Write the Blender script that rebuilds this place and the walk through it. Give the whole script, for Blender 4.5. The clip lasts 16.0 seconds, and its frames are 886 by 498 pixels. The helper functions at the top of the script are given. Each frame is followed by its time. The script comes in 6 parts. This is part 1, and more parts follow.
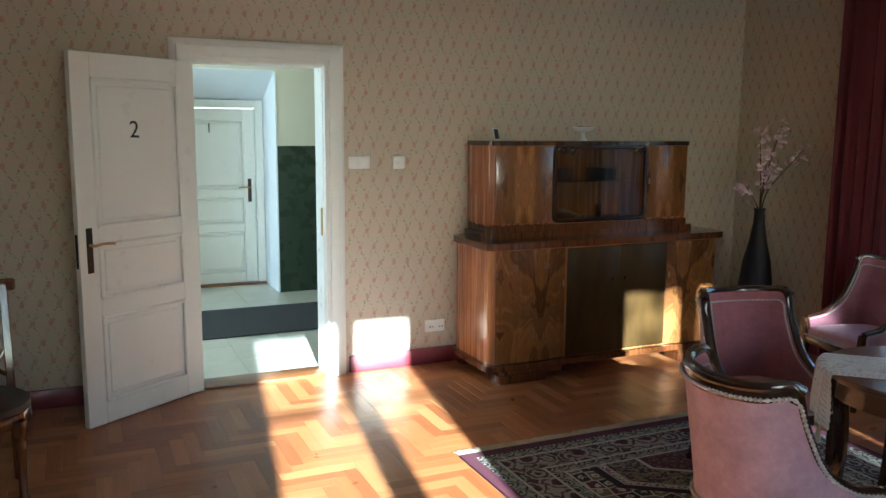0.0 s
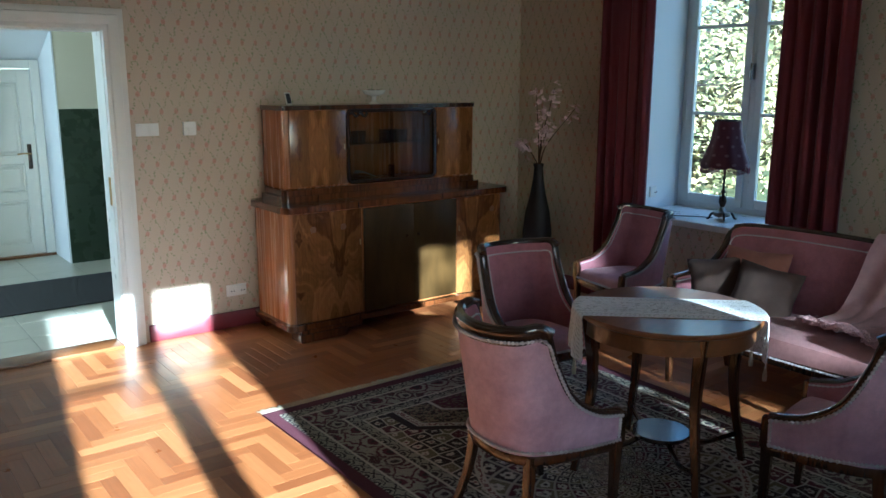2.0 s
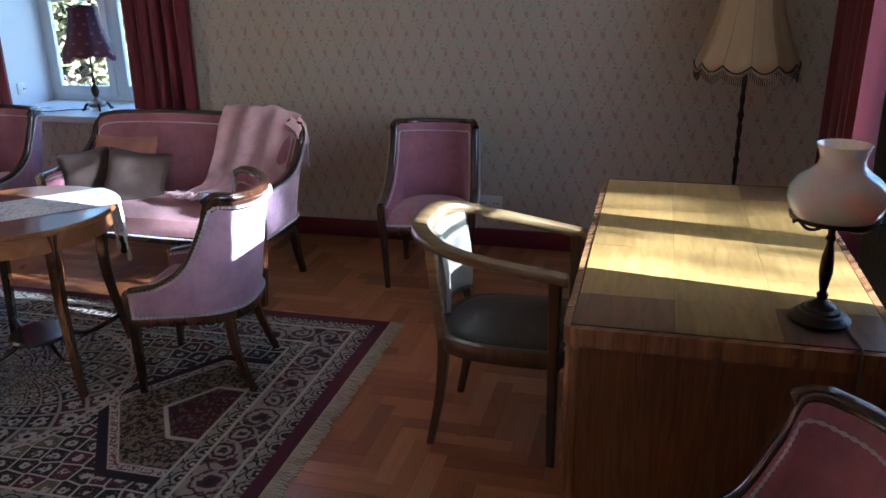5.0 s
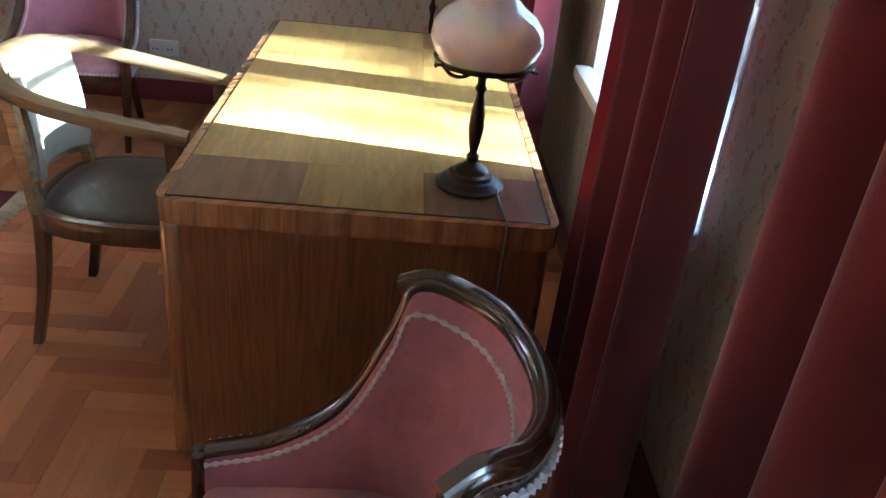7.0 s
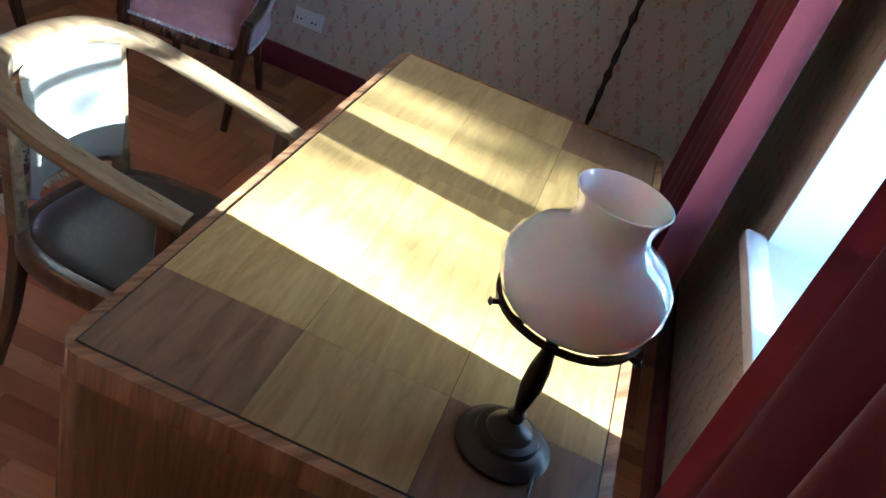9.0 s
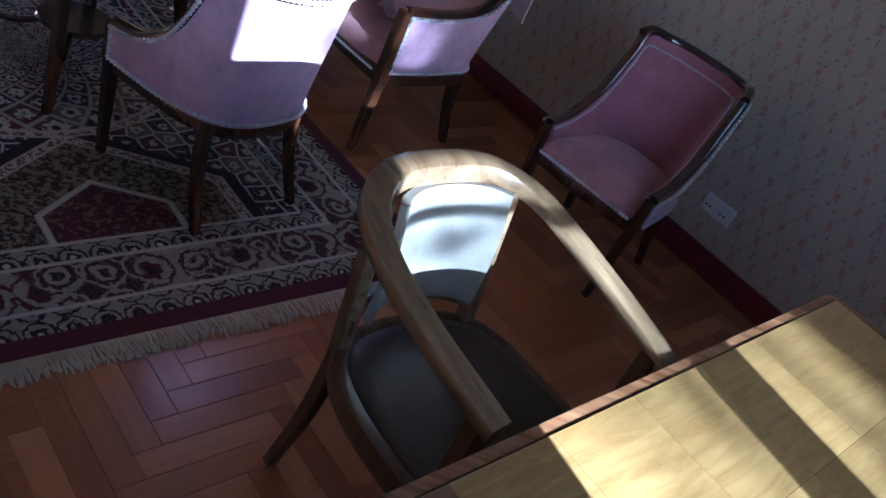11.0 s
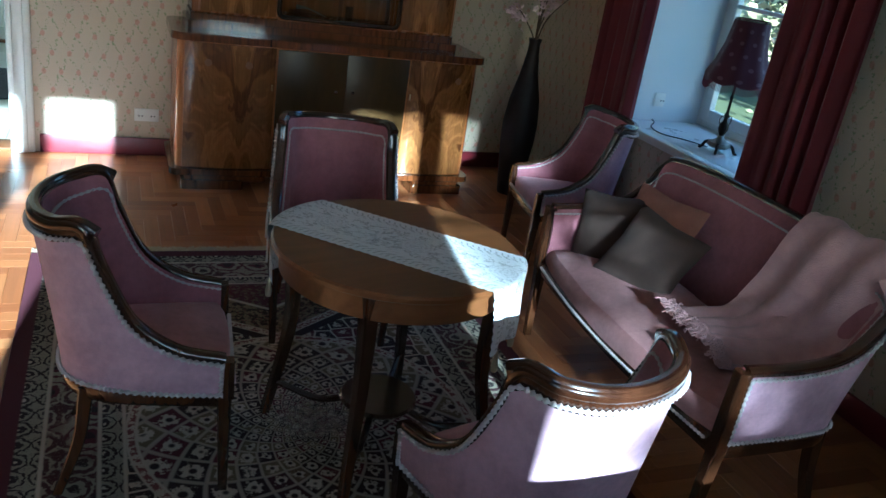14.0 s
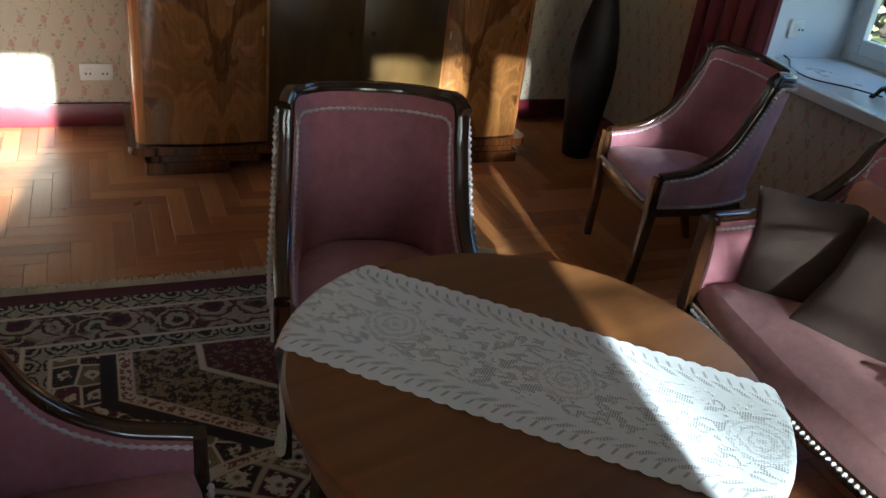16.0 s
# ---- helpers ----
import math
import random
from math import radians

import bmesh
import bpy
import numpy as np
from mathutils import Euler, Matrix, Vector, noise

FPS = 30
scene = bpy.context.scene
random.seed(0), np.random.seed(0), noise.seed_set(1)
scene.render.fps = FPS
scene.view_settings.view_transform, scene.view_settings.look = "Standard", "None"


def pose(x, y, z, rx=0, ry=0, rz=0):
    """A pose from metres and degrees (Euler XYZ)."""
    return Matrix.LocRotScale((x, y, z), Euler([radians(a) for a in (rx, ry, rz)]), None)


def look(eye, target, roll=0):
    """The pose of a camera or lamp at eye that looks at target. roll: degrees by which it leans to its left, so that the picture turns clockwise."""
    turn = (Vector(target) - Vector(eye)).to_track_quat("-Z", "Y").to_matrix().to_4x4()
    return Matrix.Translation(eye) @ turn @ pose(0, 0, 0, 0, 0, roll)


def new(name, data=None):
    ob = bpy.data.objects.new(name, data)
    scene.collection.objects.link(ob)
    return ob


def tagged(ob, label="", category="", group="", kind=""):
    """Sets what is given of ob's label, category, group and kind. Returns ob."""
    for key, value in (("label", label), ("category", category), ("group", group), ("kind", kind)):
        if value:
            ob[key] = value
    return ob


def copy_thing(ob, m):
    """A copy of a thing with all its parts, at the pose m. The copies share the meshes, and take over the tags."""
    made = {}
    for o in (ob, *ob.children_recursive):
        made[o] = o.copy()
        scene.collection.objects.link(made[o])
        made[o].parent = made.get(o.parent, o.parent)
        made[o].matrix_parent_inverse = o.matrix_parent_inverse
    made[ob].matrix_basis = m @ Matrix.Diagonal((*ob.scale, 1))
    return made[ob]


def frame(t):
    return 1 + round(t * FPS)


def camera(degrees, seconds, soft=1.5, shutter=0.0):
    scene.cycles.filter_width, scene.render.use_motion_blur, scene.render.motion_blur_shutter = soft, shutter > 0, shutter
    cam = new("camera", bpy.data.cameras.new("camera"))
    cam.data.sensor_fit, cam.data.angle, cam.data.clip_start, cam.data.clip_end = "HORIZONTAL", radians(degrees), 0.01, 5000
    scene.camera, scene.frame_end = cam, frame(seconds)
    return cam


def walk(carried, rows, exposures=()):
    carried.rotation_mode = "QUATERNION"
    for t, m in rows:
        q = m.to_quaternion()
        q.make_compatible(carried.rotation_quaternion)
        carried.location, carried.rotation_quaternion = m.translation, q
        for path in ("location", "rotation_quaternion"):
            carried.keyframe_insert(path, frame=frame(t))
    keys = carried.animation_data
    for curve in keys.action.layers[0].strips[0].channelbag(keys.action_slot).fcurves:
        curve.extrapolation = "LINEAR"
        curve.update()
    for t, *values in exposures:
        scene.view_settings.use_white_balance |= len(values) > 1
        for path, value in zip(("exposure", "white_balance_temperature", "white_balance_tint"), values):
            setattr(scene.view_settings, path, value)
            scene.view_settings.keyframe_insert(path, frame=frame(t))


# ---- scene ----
cam = camera(57.1, 16.0)
PATH = [
    (0, (-1.585, -5.081, 1.613), (-0.775, -3.276, 1.324), 0.4),
    (0.5, (-1.67, -5.156, 1.635), (-0.75, -3.411, 1.304), 0.5),
    (1, (-1.655, -5.248, 1.696), (-0.667, -3.549, 1.326), 0.4),
    (1.5, (-1.625, -5.281, 1.717), (-0.546, -3.643, 1.327), 0.4),
    (2, (-1.587, -5.311, 1.705), (-0.398, -3.754, 1.302), 0.1),
    (2.5, (-1.565, -5.343, 1.7), (-0.255, -3.892, 1.279), -0.4),
    (3, (-1.617, -5.368, 1.752), (-0.15, -4.088, 1.294), -0.3),
    (3.5, (-1.563, -5.443, 1.764), (0.026, -4.331, 1.277), -0.8),
    (4, (-1.521, -5.546, 1.735), (0.183, -4.635, 1.217), -1.0),
    (4.5, (-1.496, -5.636, 1.719), (0.289, -4.951, 1.133), -1.2),
    (5, (-1.453, -5.763, 1.706), (0.367, -5.279, 1.034), -1.0),
    (7.5, (-0.758, -6.073, 1.501), (0.961, -6.315, 0.508), 9.6),
    (8, (-0.488, -6.09, 1.495), (1.213, -6.33, 0.471), 14.3),
    (8.2, (-0.372, -6.115, 1.506), (1.337, -6.29, 0.481), 15.9),
    (8.6, (-0.300, -6.140, 1.635), (1.39, -6.140, 0.575), 18.2),
    (9.3, (-0.080, -6.130, 1.700), (1.56, -5.83, 0.600), 22.0),
    (10.5, (0.145, -6.013, 1.598), (1.612, -5.229, 0.487), 26.9),
    (11, (0.12, -5.922, 1.606), (1.474, -4.934, 0.516), 25.5),
    (11.5, (0.068, -5.832, 1.623), (1.292, -4.63, 0.596), 22.2),
    (12, (0.153, -5.755, 1.652), (1.121, -4.275, 0.717), 16.3),
    (12.5, (0.251, -5.742, 1.695), (1.023, -4.086, 0.881), 12.3),
    (13, (0.296, -5.742, 1.752), (1.04, -4.033, 1.028), 11.5),
    (13.5, (0.337, -5.646, 1.749), (1.093, -3.927, 1.061), 11.1),
    (14, (0.422, -5.422, 1.697), (1.175, -3.726, 0.951), 9.0),
    (14.5, (0.492, -5.149, 1.599), (1.22, -3.503, 0.725), 5.7),
    (15, (0.55, -4.835, 1.547), (1.278, -3.209, 0.639), 5.0),
    (15.5, (0.606, -4.466, 1.526), (1.345, -2.849, 0.609), 5.9),
    (16, (0.654, -4.107, 1.502), (1.397, -2.498, 0.577), 7.4),
]
EXPOSURES = [
    (0.0, 3.35, 4700, -6), (1.5, 3.25, 4550, -7), (2.0, 2.95, 4450, -6), (2.5, 2.95, 4400, -4), (3.5, 2.8, 4200, 7), (4.5, 3.25, 4300, 6), (5.0, 3.95, 4450, 5),
    (7.5, 5.3, 4500, -5), (8.0, 5.5, 4350, -4), (10.5, 3.1, 4050, 6), (11.0, 3.4, 3950, 8), (11.5, 3.55, 3850, 1), (12.0, 4.0, 3950, -12), (12.5, 3.7, 3950, -12),
    (13.0, 3.1, 4050, -11), (13.5, 2.9, 4150, -11), (14.5, 2.75, 4350, -9), (15.0, 2.7, 4600, -8), (16.0, 2.95, 5000, -6),
]
walk(cam, [(t, look(eye, target, roll)) for t, eye, target, roll in PATH], EXPOSURES)

# ---- world, sun, window light ----
world = bpy.data.worlds.new("world")
scene.world = world
world.use_nodes = True
SUN_EL, SUN_DX = 17.4, 0.155
_bg = world.node_tree.nodes["Background"]
_sky = world.node_tree.nodes.new("ShaderNodeTexSky")
_sky.sky_type, _sky.sun_disc = "NISHITA", False
_sky.sun_elevation, _sky.sun_rotation = radians(SUN_EL), math.pi + math.atan(SUN_DX)
world.node_tree.links.new(_sky.outputs[0], _bg.inputs[0])
_bg.inputs[1].default_value = 0.06
_sun = new("sun", bpy.data.lights.new("sun", "SUN"))
_sun.data.energy, _sun.data.angle, _sun.data.color = 5.0, radians(0.55), (1.0, 0.93, 0.82)
_sd = Vector((SUN_DX, 1.0, -math.tan(radians(SUN_EL)) * math.hypot(SUN_DX, 1)))
_sun.matrix_world = look((0, -12, 6), Vector((0, -12, 6)) + _sd)


def sky_panel(name, eye, target, w, h, watts, col=(0.60, 0.78, 1.0)):
    """An area lamp that stands in for sky light, in or outside an opening."""
    a = new(name, bpy.data.lights.new(name, "AREA"))
    a.data.shape, a.data.size, a.data.size_y, a.data.energy, a.data.color = "RECTANGLE", w, h, watts, col
    a.matrix_world = look(eye, target)
    return a


# ---- materials ----
class Nodes:
    """A small builder of node materials."""

    def __init__(self, name):
        self.mat = bpy.data.materials.new(name)
        self.mat.use_nodes = True
        self.t = self.mat.node_tree
        self.bsdf = self.t.nodes["Principled BSDF"]

    def n(self, kind, **kw):
        nd = self.t.nodes.new("ShaderNode" + kind)
        for k, v in kw.items():
            if k == "op":
                nd.operation = v
            elif k == "blend":
                nd.data_type, nd.blend_type = "RGBA", v
            elif k == "feature":
                nd.feature = v
            elif k == "dims":
                nd.noise_dimensions = v
        return nd

    def put(self, sock, v):
        if hasattr(v, "is_output"):
            self.t.links.new(v, sock)
        elif isinstance(v, tuple) and len(v) == 3 and sock.type == "RGBA":
            sock.default_value = (*v, 1)
        else:
            sock.default_value = v

    def coords(self, which="Object"):
        return self.n("TexCoord").outputs[which]

    def pos(self):
        return self.n("NewGeometry").outputs["Position"]

    def m(self, op, a, b=0.0, c=0.0):
        nd = self.n("Math", op=op)
        for s, v in zip(nd.inputs, (a, b, c)):
            self.put(s, v)
        return nd.outputs[0]

    def xyz(self, v):
        nd = self.n("SeparateXYZ")
        self.put(nd.inputs[0], v)
        return nd.outputs

    def vec(self, x, y, z=0.0):
        nd = self.n("CombineXYZ")
        for s, v in zip(nd.inputs, (x, y, z)):
            self.put(s, v)
        return nd.outputs[0]

    def scale(self, v, s):
        nd = self.n("Mapping")
        self.put(nd.inputs["Vector"], v)
        nd.inputs["Scale"].default_value = s
        return nd.outputs[0]

    def noise(self, v, scale, detail=4.0, rough=0.55, dist=0.0):
        nd = self.n("TexNoise")
        self.put(nd.inputs["Vector"], v)
        nd.inputs["Scale"].default_value, nd.inputs["Detail"].default_value = scale, detail
        nd.inputs["Roughness"].default_value, nd.inputs["Distortion"].default_value = rough, dist
        return nd.outputs["Fac"]

    def voronoi(self, v, scale, feature="F1", rand=1.0, out="Distance"):
        nd = self.n("TexVoronoi", feature=feature)
        self.put(nd.inputs["Vector"], v)
        nd.inputs["Scale"].default_value, nd.inputs["Randomness"].default_value = scale, rand
        return nd.outputs[out]

    def ramp(self, f, *stops):
        nd = self.n("ValToRGB")
        self.put(nd.inputs[0], f)
        e = nd.color_ramp.elements
        while len(e) < len(stops):
            e.new(0.5)
        for el, (p, c) in zip(e, stops):
            el.position = p
            el.color = (c, c, c, 1) if not isinstance(c, tuple) else (*c, 1)
        return nd.outputs[0]

    def mix(self, f, a, b, blend="MIX"):
        nd = self.n("Mix", blend=blend)
        self.put(nd.inputs[0], f)
        self.put(nd.inputs[6], a)
        self.put(nd.inputs[7], b)
        return nd.outputs[2]

    def step(self, x, edge, soft=0.01):
        nd = self.n("MapRange")
        self.put(nd.inputs[0], x)
        nd.inputs[1].default_value, nd.inputs[2].default_value = edge - soft, edge + soft
        return nd.outputs[0]

    def bump(self, h, strength=0.3, dist=0.01):
        nd = self.n("Bump")
        self.put(nd.inputs["Height"], h)
        nd.inputs["Strength"].default_value, nd.inputs["Distance"].default_value = strength, dist
        self.t.links.new(nd.outputs[0], self.bsdf.inputs["Normal"])

    def random(self):
        return self.n("ObjectInfo").outputs["Random"]

    def done(self, color, rough=0.5, metal=0.0, **kw):
        self.put(self.bsdf.inputs["Base Color"], color)
        self.put(self.bsdf.inputs["Roughness"], rough)
        self.bsdf.inputs["Metallic"].default_value = metal
        for k, v in kw.items():
            self.put(self.bsdf.inputs[k.replace("_", " ")], v)
        return self.mat


def painted(name, col, rough=0.45, wear=0.08):
    g = Nodes(name)
    p = g.pos()
    f = g.noise(p, 3.0, 5)
    g.bump(g.noise(p, 60, 3), 0.08, 0.003)
    dark = tuple(c * (1 - wear) for c in col)
    return g.done(g.mix(f, dark, col), g.ramp(g.noise(p, 9), (0.3, rough - 0.06), (0.7, rough + 0.08)))


def wood(name, dark, light, axis="Z", scale=1.0, rough=0.22, figure=1.0, coat=0.5, vary=0.0):
    """Veneer or solid wood with stretched grain along an axis of the object."""
    g = Nodes(name)
    v = g.coords("Object")
    s = [14.0 * scale] * 3
    s["XYZ".index(axis)] = 1.1 * scale
    a = g.noise(g.scale(v, tuple(s)), 1.0, 6, 0.6, 1.6 * figure)
    s2 = [90.0 * scale] * 3
    s2["XYZ".index(axis)] = 3.0 * scale
    b = g.noise(g.scale(v, tuple(s2)), 1.0, 3, 0.6)
    c = g.noise(v, 1.3, 3)
    f = g.m("ADD", g.m("MULTIPLY", a, 0.75), g.m("MULTIPLY", b, 0.25))
    f = g.m("ADD", f, g.m("MULTIPLY", g.m("SUBTRACT", c, 0.5), 0.5))
    col = g.ramp(f, (0.32, dark), (0.47, tuple(d * 0.6 + l * 0.4 for d, l in zip(dark, light))), (0.66, light))
    if vary:
        k = g.m("ADD", 1.0 - vary / 2, g.m("MULTIPLY", g.random(), vary))
        col = g.mix(1.0, col, g.vec(k, k, k), "MULTIPLY")
    g.bump(b, 0.06, 0.002)
    return g.done(col, g.m("ADD", rough, g.m("MULTIPLY", b, 0.10)), Coat_Weight=coat, Coat_Roughness=0.14)


def figured(name, dark, light, width=0.29):
    """Book-matched walnut: broad swirling figure, mirrored about each joint."""
    g = Nodes(name)
    x, y, z = g.xyz(g.coords("Object"))
    u = g.m("PINGPONG", g.m("ADD", x, 10.18), width)
    zz = g.m("ABSOLUTE", g.m("SUBTRACT", z, 1.255))
    v = g.vec(g.m("MULTIPLY", u, 6.5), 0.0, g.m("MULTIPLY", zz, 2.6))
    a = g.noise(v, 1.0, 5, 0.55, 1.1)
    ring = g.m("SINE", g.m("MULTIPLY", a, 46.0))
    fine = g.noise(g.vec(g.m("MULTIPLY", u, 120.0), y, g.m("MULTIPLY", z, 4.0)), 1.0, 3)
    f = g.m("ADD", g.m("MULTIPLY", a, 0.8), g.m("ADD", g.m("MULTIPLY", ring, 0.05), g.m("MULTIPLY", fine, 0.14)))
    col = g.ramp(f, (0.30, dark), (0.48, tuple(0.55 * d + 0.45 * l for d, l in zip(dark, light))), (0.68, light))
    g.bump(fine, 0.05, 0.002)
    return g.done(col, 0.2, Coat_Weight=0.6, Coat_Roughness=0.12)


def oak(name, dark, light, fleck):
    """Quartered oak veneer: quiet straight grain with short wavy ray flecks, tone varying leaf by leaf."""
    g = Nodes(name)
    v = g.coords("Object")
    r = g.random()
    x, y, z = g.xyz(v)
    off = g.m("MULTIPLY", r, 31.0)
    grain = g.noise(g.vec(g.m("MULTIPLY", x, 4.0), g.m("MULTIPLY", y, 38.0), off), 1.0, 3, 0.5, 0.8)
    wave = g.noise(g.vec(g.m("MULTIPLY", x, 45.0), g.m("MULTIPLY", y, 230.0), off), 1.0, 2, 0.5, 0.7)
    cloud = g.noise(g.vec(x, y, off), 5.0, 3)
    ring = g.m("SINE", g.m("MULTIPLY", g.noise(g.vec(g.m("MULTIPLY", x, 2.6), g.m("MULTIPLY", y, 9.0), off), 1.0, 2, 0.5, 0.5), 60.0))
    f = g.m("ADD", g.m("MULTIPLY", grain, 0.85), g.m("ADD", g.m("MULTIPLY", cloud, 0.15), g.m("MULTIPLY", ring, 0.035)))
    col = g.ramp(f, (0.34, dark), (0.66, light))
    col = g.mix(g.m("MULTIPLY", g.step(wave, 0.56, 0.14), 0.2), col, fleck)
    k = g.m("ADD", 0.82, g.m("MULTIPLY", r, 0.36))
    col = g.mix(1.0, col, g.vec(k, k, k), "MULTIPLY")
    g.bump(grain, 0.05, 0.002)
    return g.done(col, g.m("ADD", 0.26, g.m("MULTIPLY", grain, 0.08)), Coat_Weight=0.45, Coat_Roughness=0.16)


def striped(name, dark, light, freq):
    """Cross-cut veneer band: stripes across its run."""
    g = Nodes(name)
    x, y, z = g.xyz(g.coords("Object"))
    s = g.m("MULTIPLY", g.m("ADD", x, y), freq)
    a = g.noise(g.vec(s, 0.0, g.m("MULTIPLY", z, 2.0)), 1.0, 4, 0.6)
    b = g.noise(g.vec(g.m("MULTIPLY", s, 5.0), 0.0, g.m("MULTIPLY", z, 6.0)), 1.0, 2)
    f = g.m("ADD", g.m("MULTIPLY", a, 0.75), g.m("MULTIPLY", b, 0.25))
    g.bump(b, 0.05, 0.001)
    return g.done(g.ramp(f, (0.32, dark), (0.66, light)), 0.17, Coat_Weight=0.7, Coat_Roughness=0.1)


def velvet(name, col):
    g = Nodes(name)
    p = g.coords("Object")
    a = g.noise(p, 6, 5, 0.6)
    b = g.noise(p, 45, 4, 0.7)
    f = g.m("ADD", g.m("MULTIPLY", a, 0.7), g.m("MULTIPLY", b, 0.3))
    lo, hi = tuple(c * 0.72 for c in col), tuple(min(1, c * 1.18) for c in col)
    g.bump(g.noise(p, 260, 2), 0.25, 0.002)
    g.bsdf.inputs["Sheen Tint"].default_value = (0.95, 0.72, 0.8, 1)
    return g.done(g.ramp(f, (0.35, lo), (0.65, hi)), 0.85, Sheen_Weight=0.45, Sheen_Roughness=0.4)


def cloth(name, col, scale=300, rough=0.9, sheen=0.1):
    g = Nodes(name)
    p = g.coords("Object")
    lo = tuple(c * 0.75 for c in col)
    g.bump(g.noise(p, scale, 2), 0.4, 0.003)
    return g.done(g.ramp(g.noise(p, 14, 5), (0.3, lo), (0.7, col)), rough, Sheen_Weight=sheen)


def drape():
    """Wine red curtain cloth that lets some light through."""
    g = Nodes("wine_red_curtain")
    p = g.coords("Object")
    col = g.ramp(g.noise(g.scale(p, (9, 9, 1.2)), 1.0, 4), (0.3, (0.11, 0.009, 0.016)), (0.7, (0.17, 0.014, 0.024)))
    g.bump(g.noise(p, 240, 2), 0.3, 0.002)
    g.done(col, 0.8, Sheen_Weight=0.3)
    tl, mx = g.n("BsdfTranslucent"), g.n("MixShader")
    g.put(tl.inputs[0], (0.30, 0.02, 0.04))
    mx.inputs[0].default_value = 0.16
    g.t.links.new(g.bsdf.outputs[0], mx.inputs[1])
    g.t.links.new(tl.outputs[0], mx.inputs[2])
    g.t.links.new(mx.outputs[0], g.t.nodes["Material Output"].inputs[0])
    return g.mat


def metal(name, col, rough=0.3):
    g = Nodes(name)
    p = g.coords("Object")
    f = g.noise(p, 25, 4)
    return g.done(g.mix(f, tuple(c * 0.55 for c in col), col), g.ramp(f, (0.3, rough), (0.8, rough + 0.2)), 1.0)


def wallpaper():
    """Cream paper with rose sprigs on a wavy trellis of leaves."""
    g = Nodes("floral_wallpaper")
    x, y, z = g.xyz(g.pos())
    nx, ny, nz = g.xyz(g.n("NewGeometry").outputs["Normal"])
    alongx = g.m("GREATER_THAN", g.m("ABSOLUTE", ny), 0.7)
    u = g.m("ADD", g.m("MULTIPLY", x, alongx), g.m("MULTIPLY", y, g.m("SUBTRACT", 1.0, alongx)))
    U, V = g.m("DIVIDE", u, 0.0955), g.m("DIVIDE", z, 0.224)
    row = g.m("FLOOR", g.m("MULTIPLY", V, 2.0))
    shift = g.m("MULTIPLY", g.m("MODULO", row, 2.0), 0.5)
    fu = g.m("SUBTRACT", g.m("FRACT", g.m("ADD", U, g.m("ADD", shift, 100.0))), 0.5)
    fv = g.m("SUBTRACT", g.m("FRACT", g.m("MULTIPLY", V, 2.0)), 0.5)
    du, dv = g.m("MULTIPLY", fu, 0.0955), g.m("MULTIPLY", fv, 0.112)
    wob = g.noise(g.vec(u, z), 95, 3)
    d = g.m("SQRT", g.m("ADD", g.m("MULTIPLY", du, du), g.m("MULTIPLY", g.m("MULTIPLY", dv, dv), 0.55)))
    d = g.m("ADD", d, g.m("MULTIPLY", g.m("SUBTRACT", wob, 0.5), 0.018))
    flower = g.m("SUBTRACT", 1.0, g.step(d, 0.0125, 0.003))
    sway = g.m("MULTIPLY", g.m("SINE", g.m("MULTIPLY", V, 4 * math.pi)), 0.07)
    uu, vv = g.m("ADD", g.m("ADD", U, 100.5), sway), g.m("SUBTRACT", V, 0.25)
    pu = g.m("PINGPONG", g.m("ADD", uu, vv), 0.5)
    pu2 = g.m("PINGPONG", g.m("SUBTRACT", uu, vv), 0.5)
    vine = g.m("MINIMUM", pu, pu2)
    leafn = g.noise(g.vec(u, z), 70, 2)
    leaf = g.m("MULTIPLY", g.m("SUBTRACT", 1.0, g.step(vine, 0.085, 0.025)), g.step(leafn, 0.56, 0.03))
    stain = g.noise(g.vec(x, y, z), 1.1, 4)
    base = g.mix(stain, (0.49, 0.40, 0.29), (0.57, 0.475, 0.355))
    base = g.mix(g.noise(g.vec(u, z), 420, 2), base, (0.58, 0.49, 0.375))
    c = g.mix(g.m("MULTIPLY", leaf, 0.72), base, (0.19, 0.27, 0.12))
    c = g.mix(g.m("MULTIPLY", flower, 0.62), c, g.mix(wob, (0.42, 0.14, 0.11), (0.60, 0.29, 0.22)))
    g.bump(g.m("ADD", g.noise(g.vec(u, z), 300, 2), g.m("MULTIPLY", flower, 0.4)), 0.12, 0.002)
    return g.done(c, 0.72)


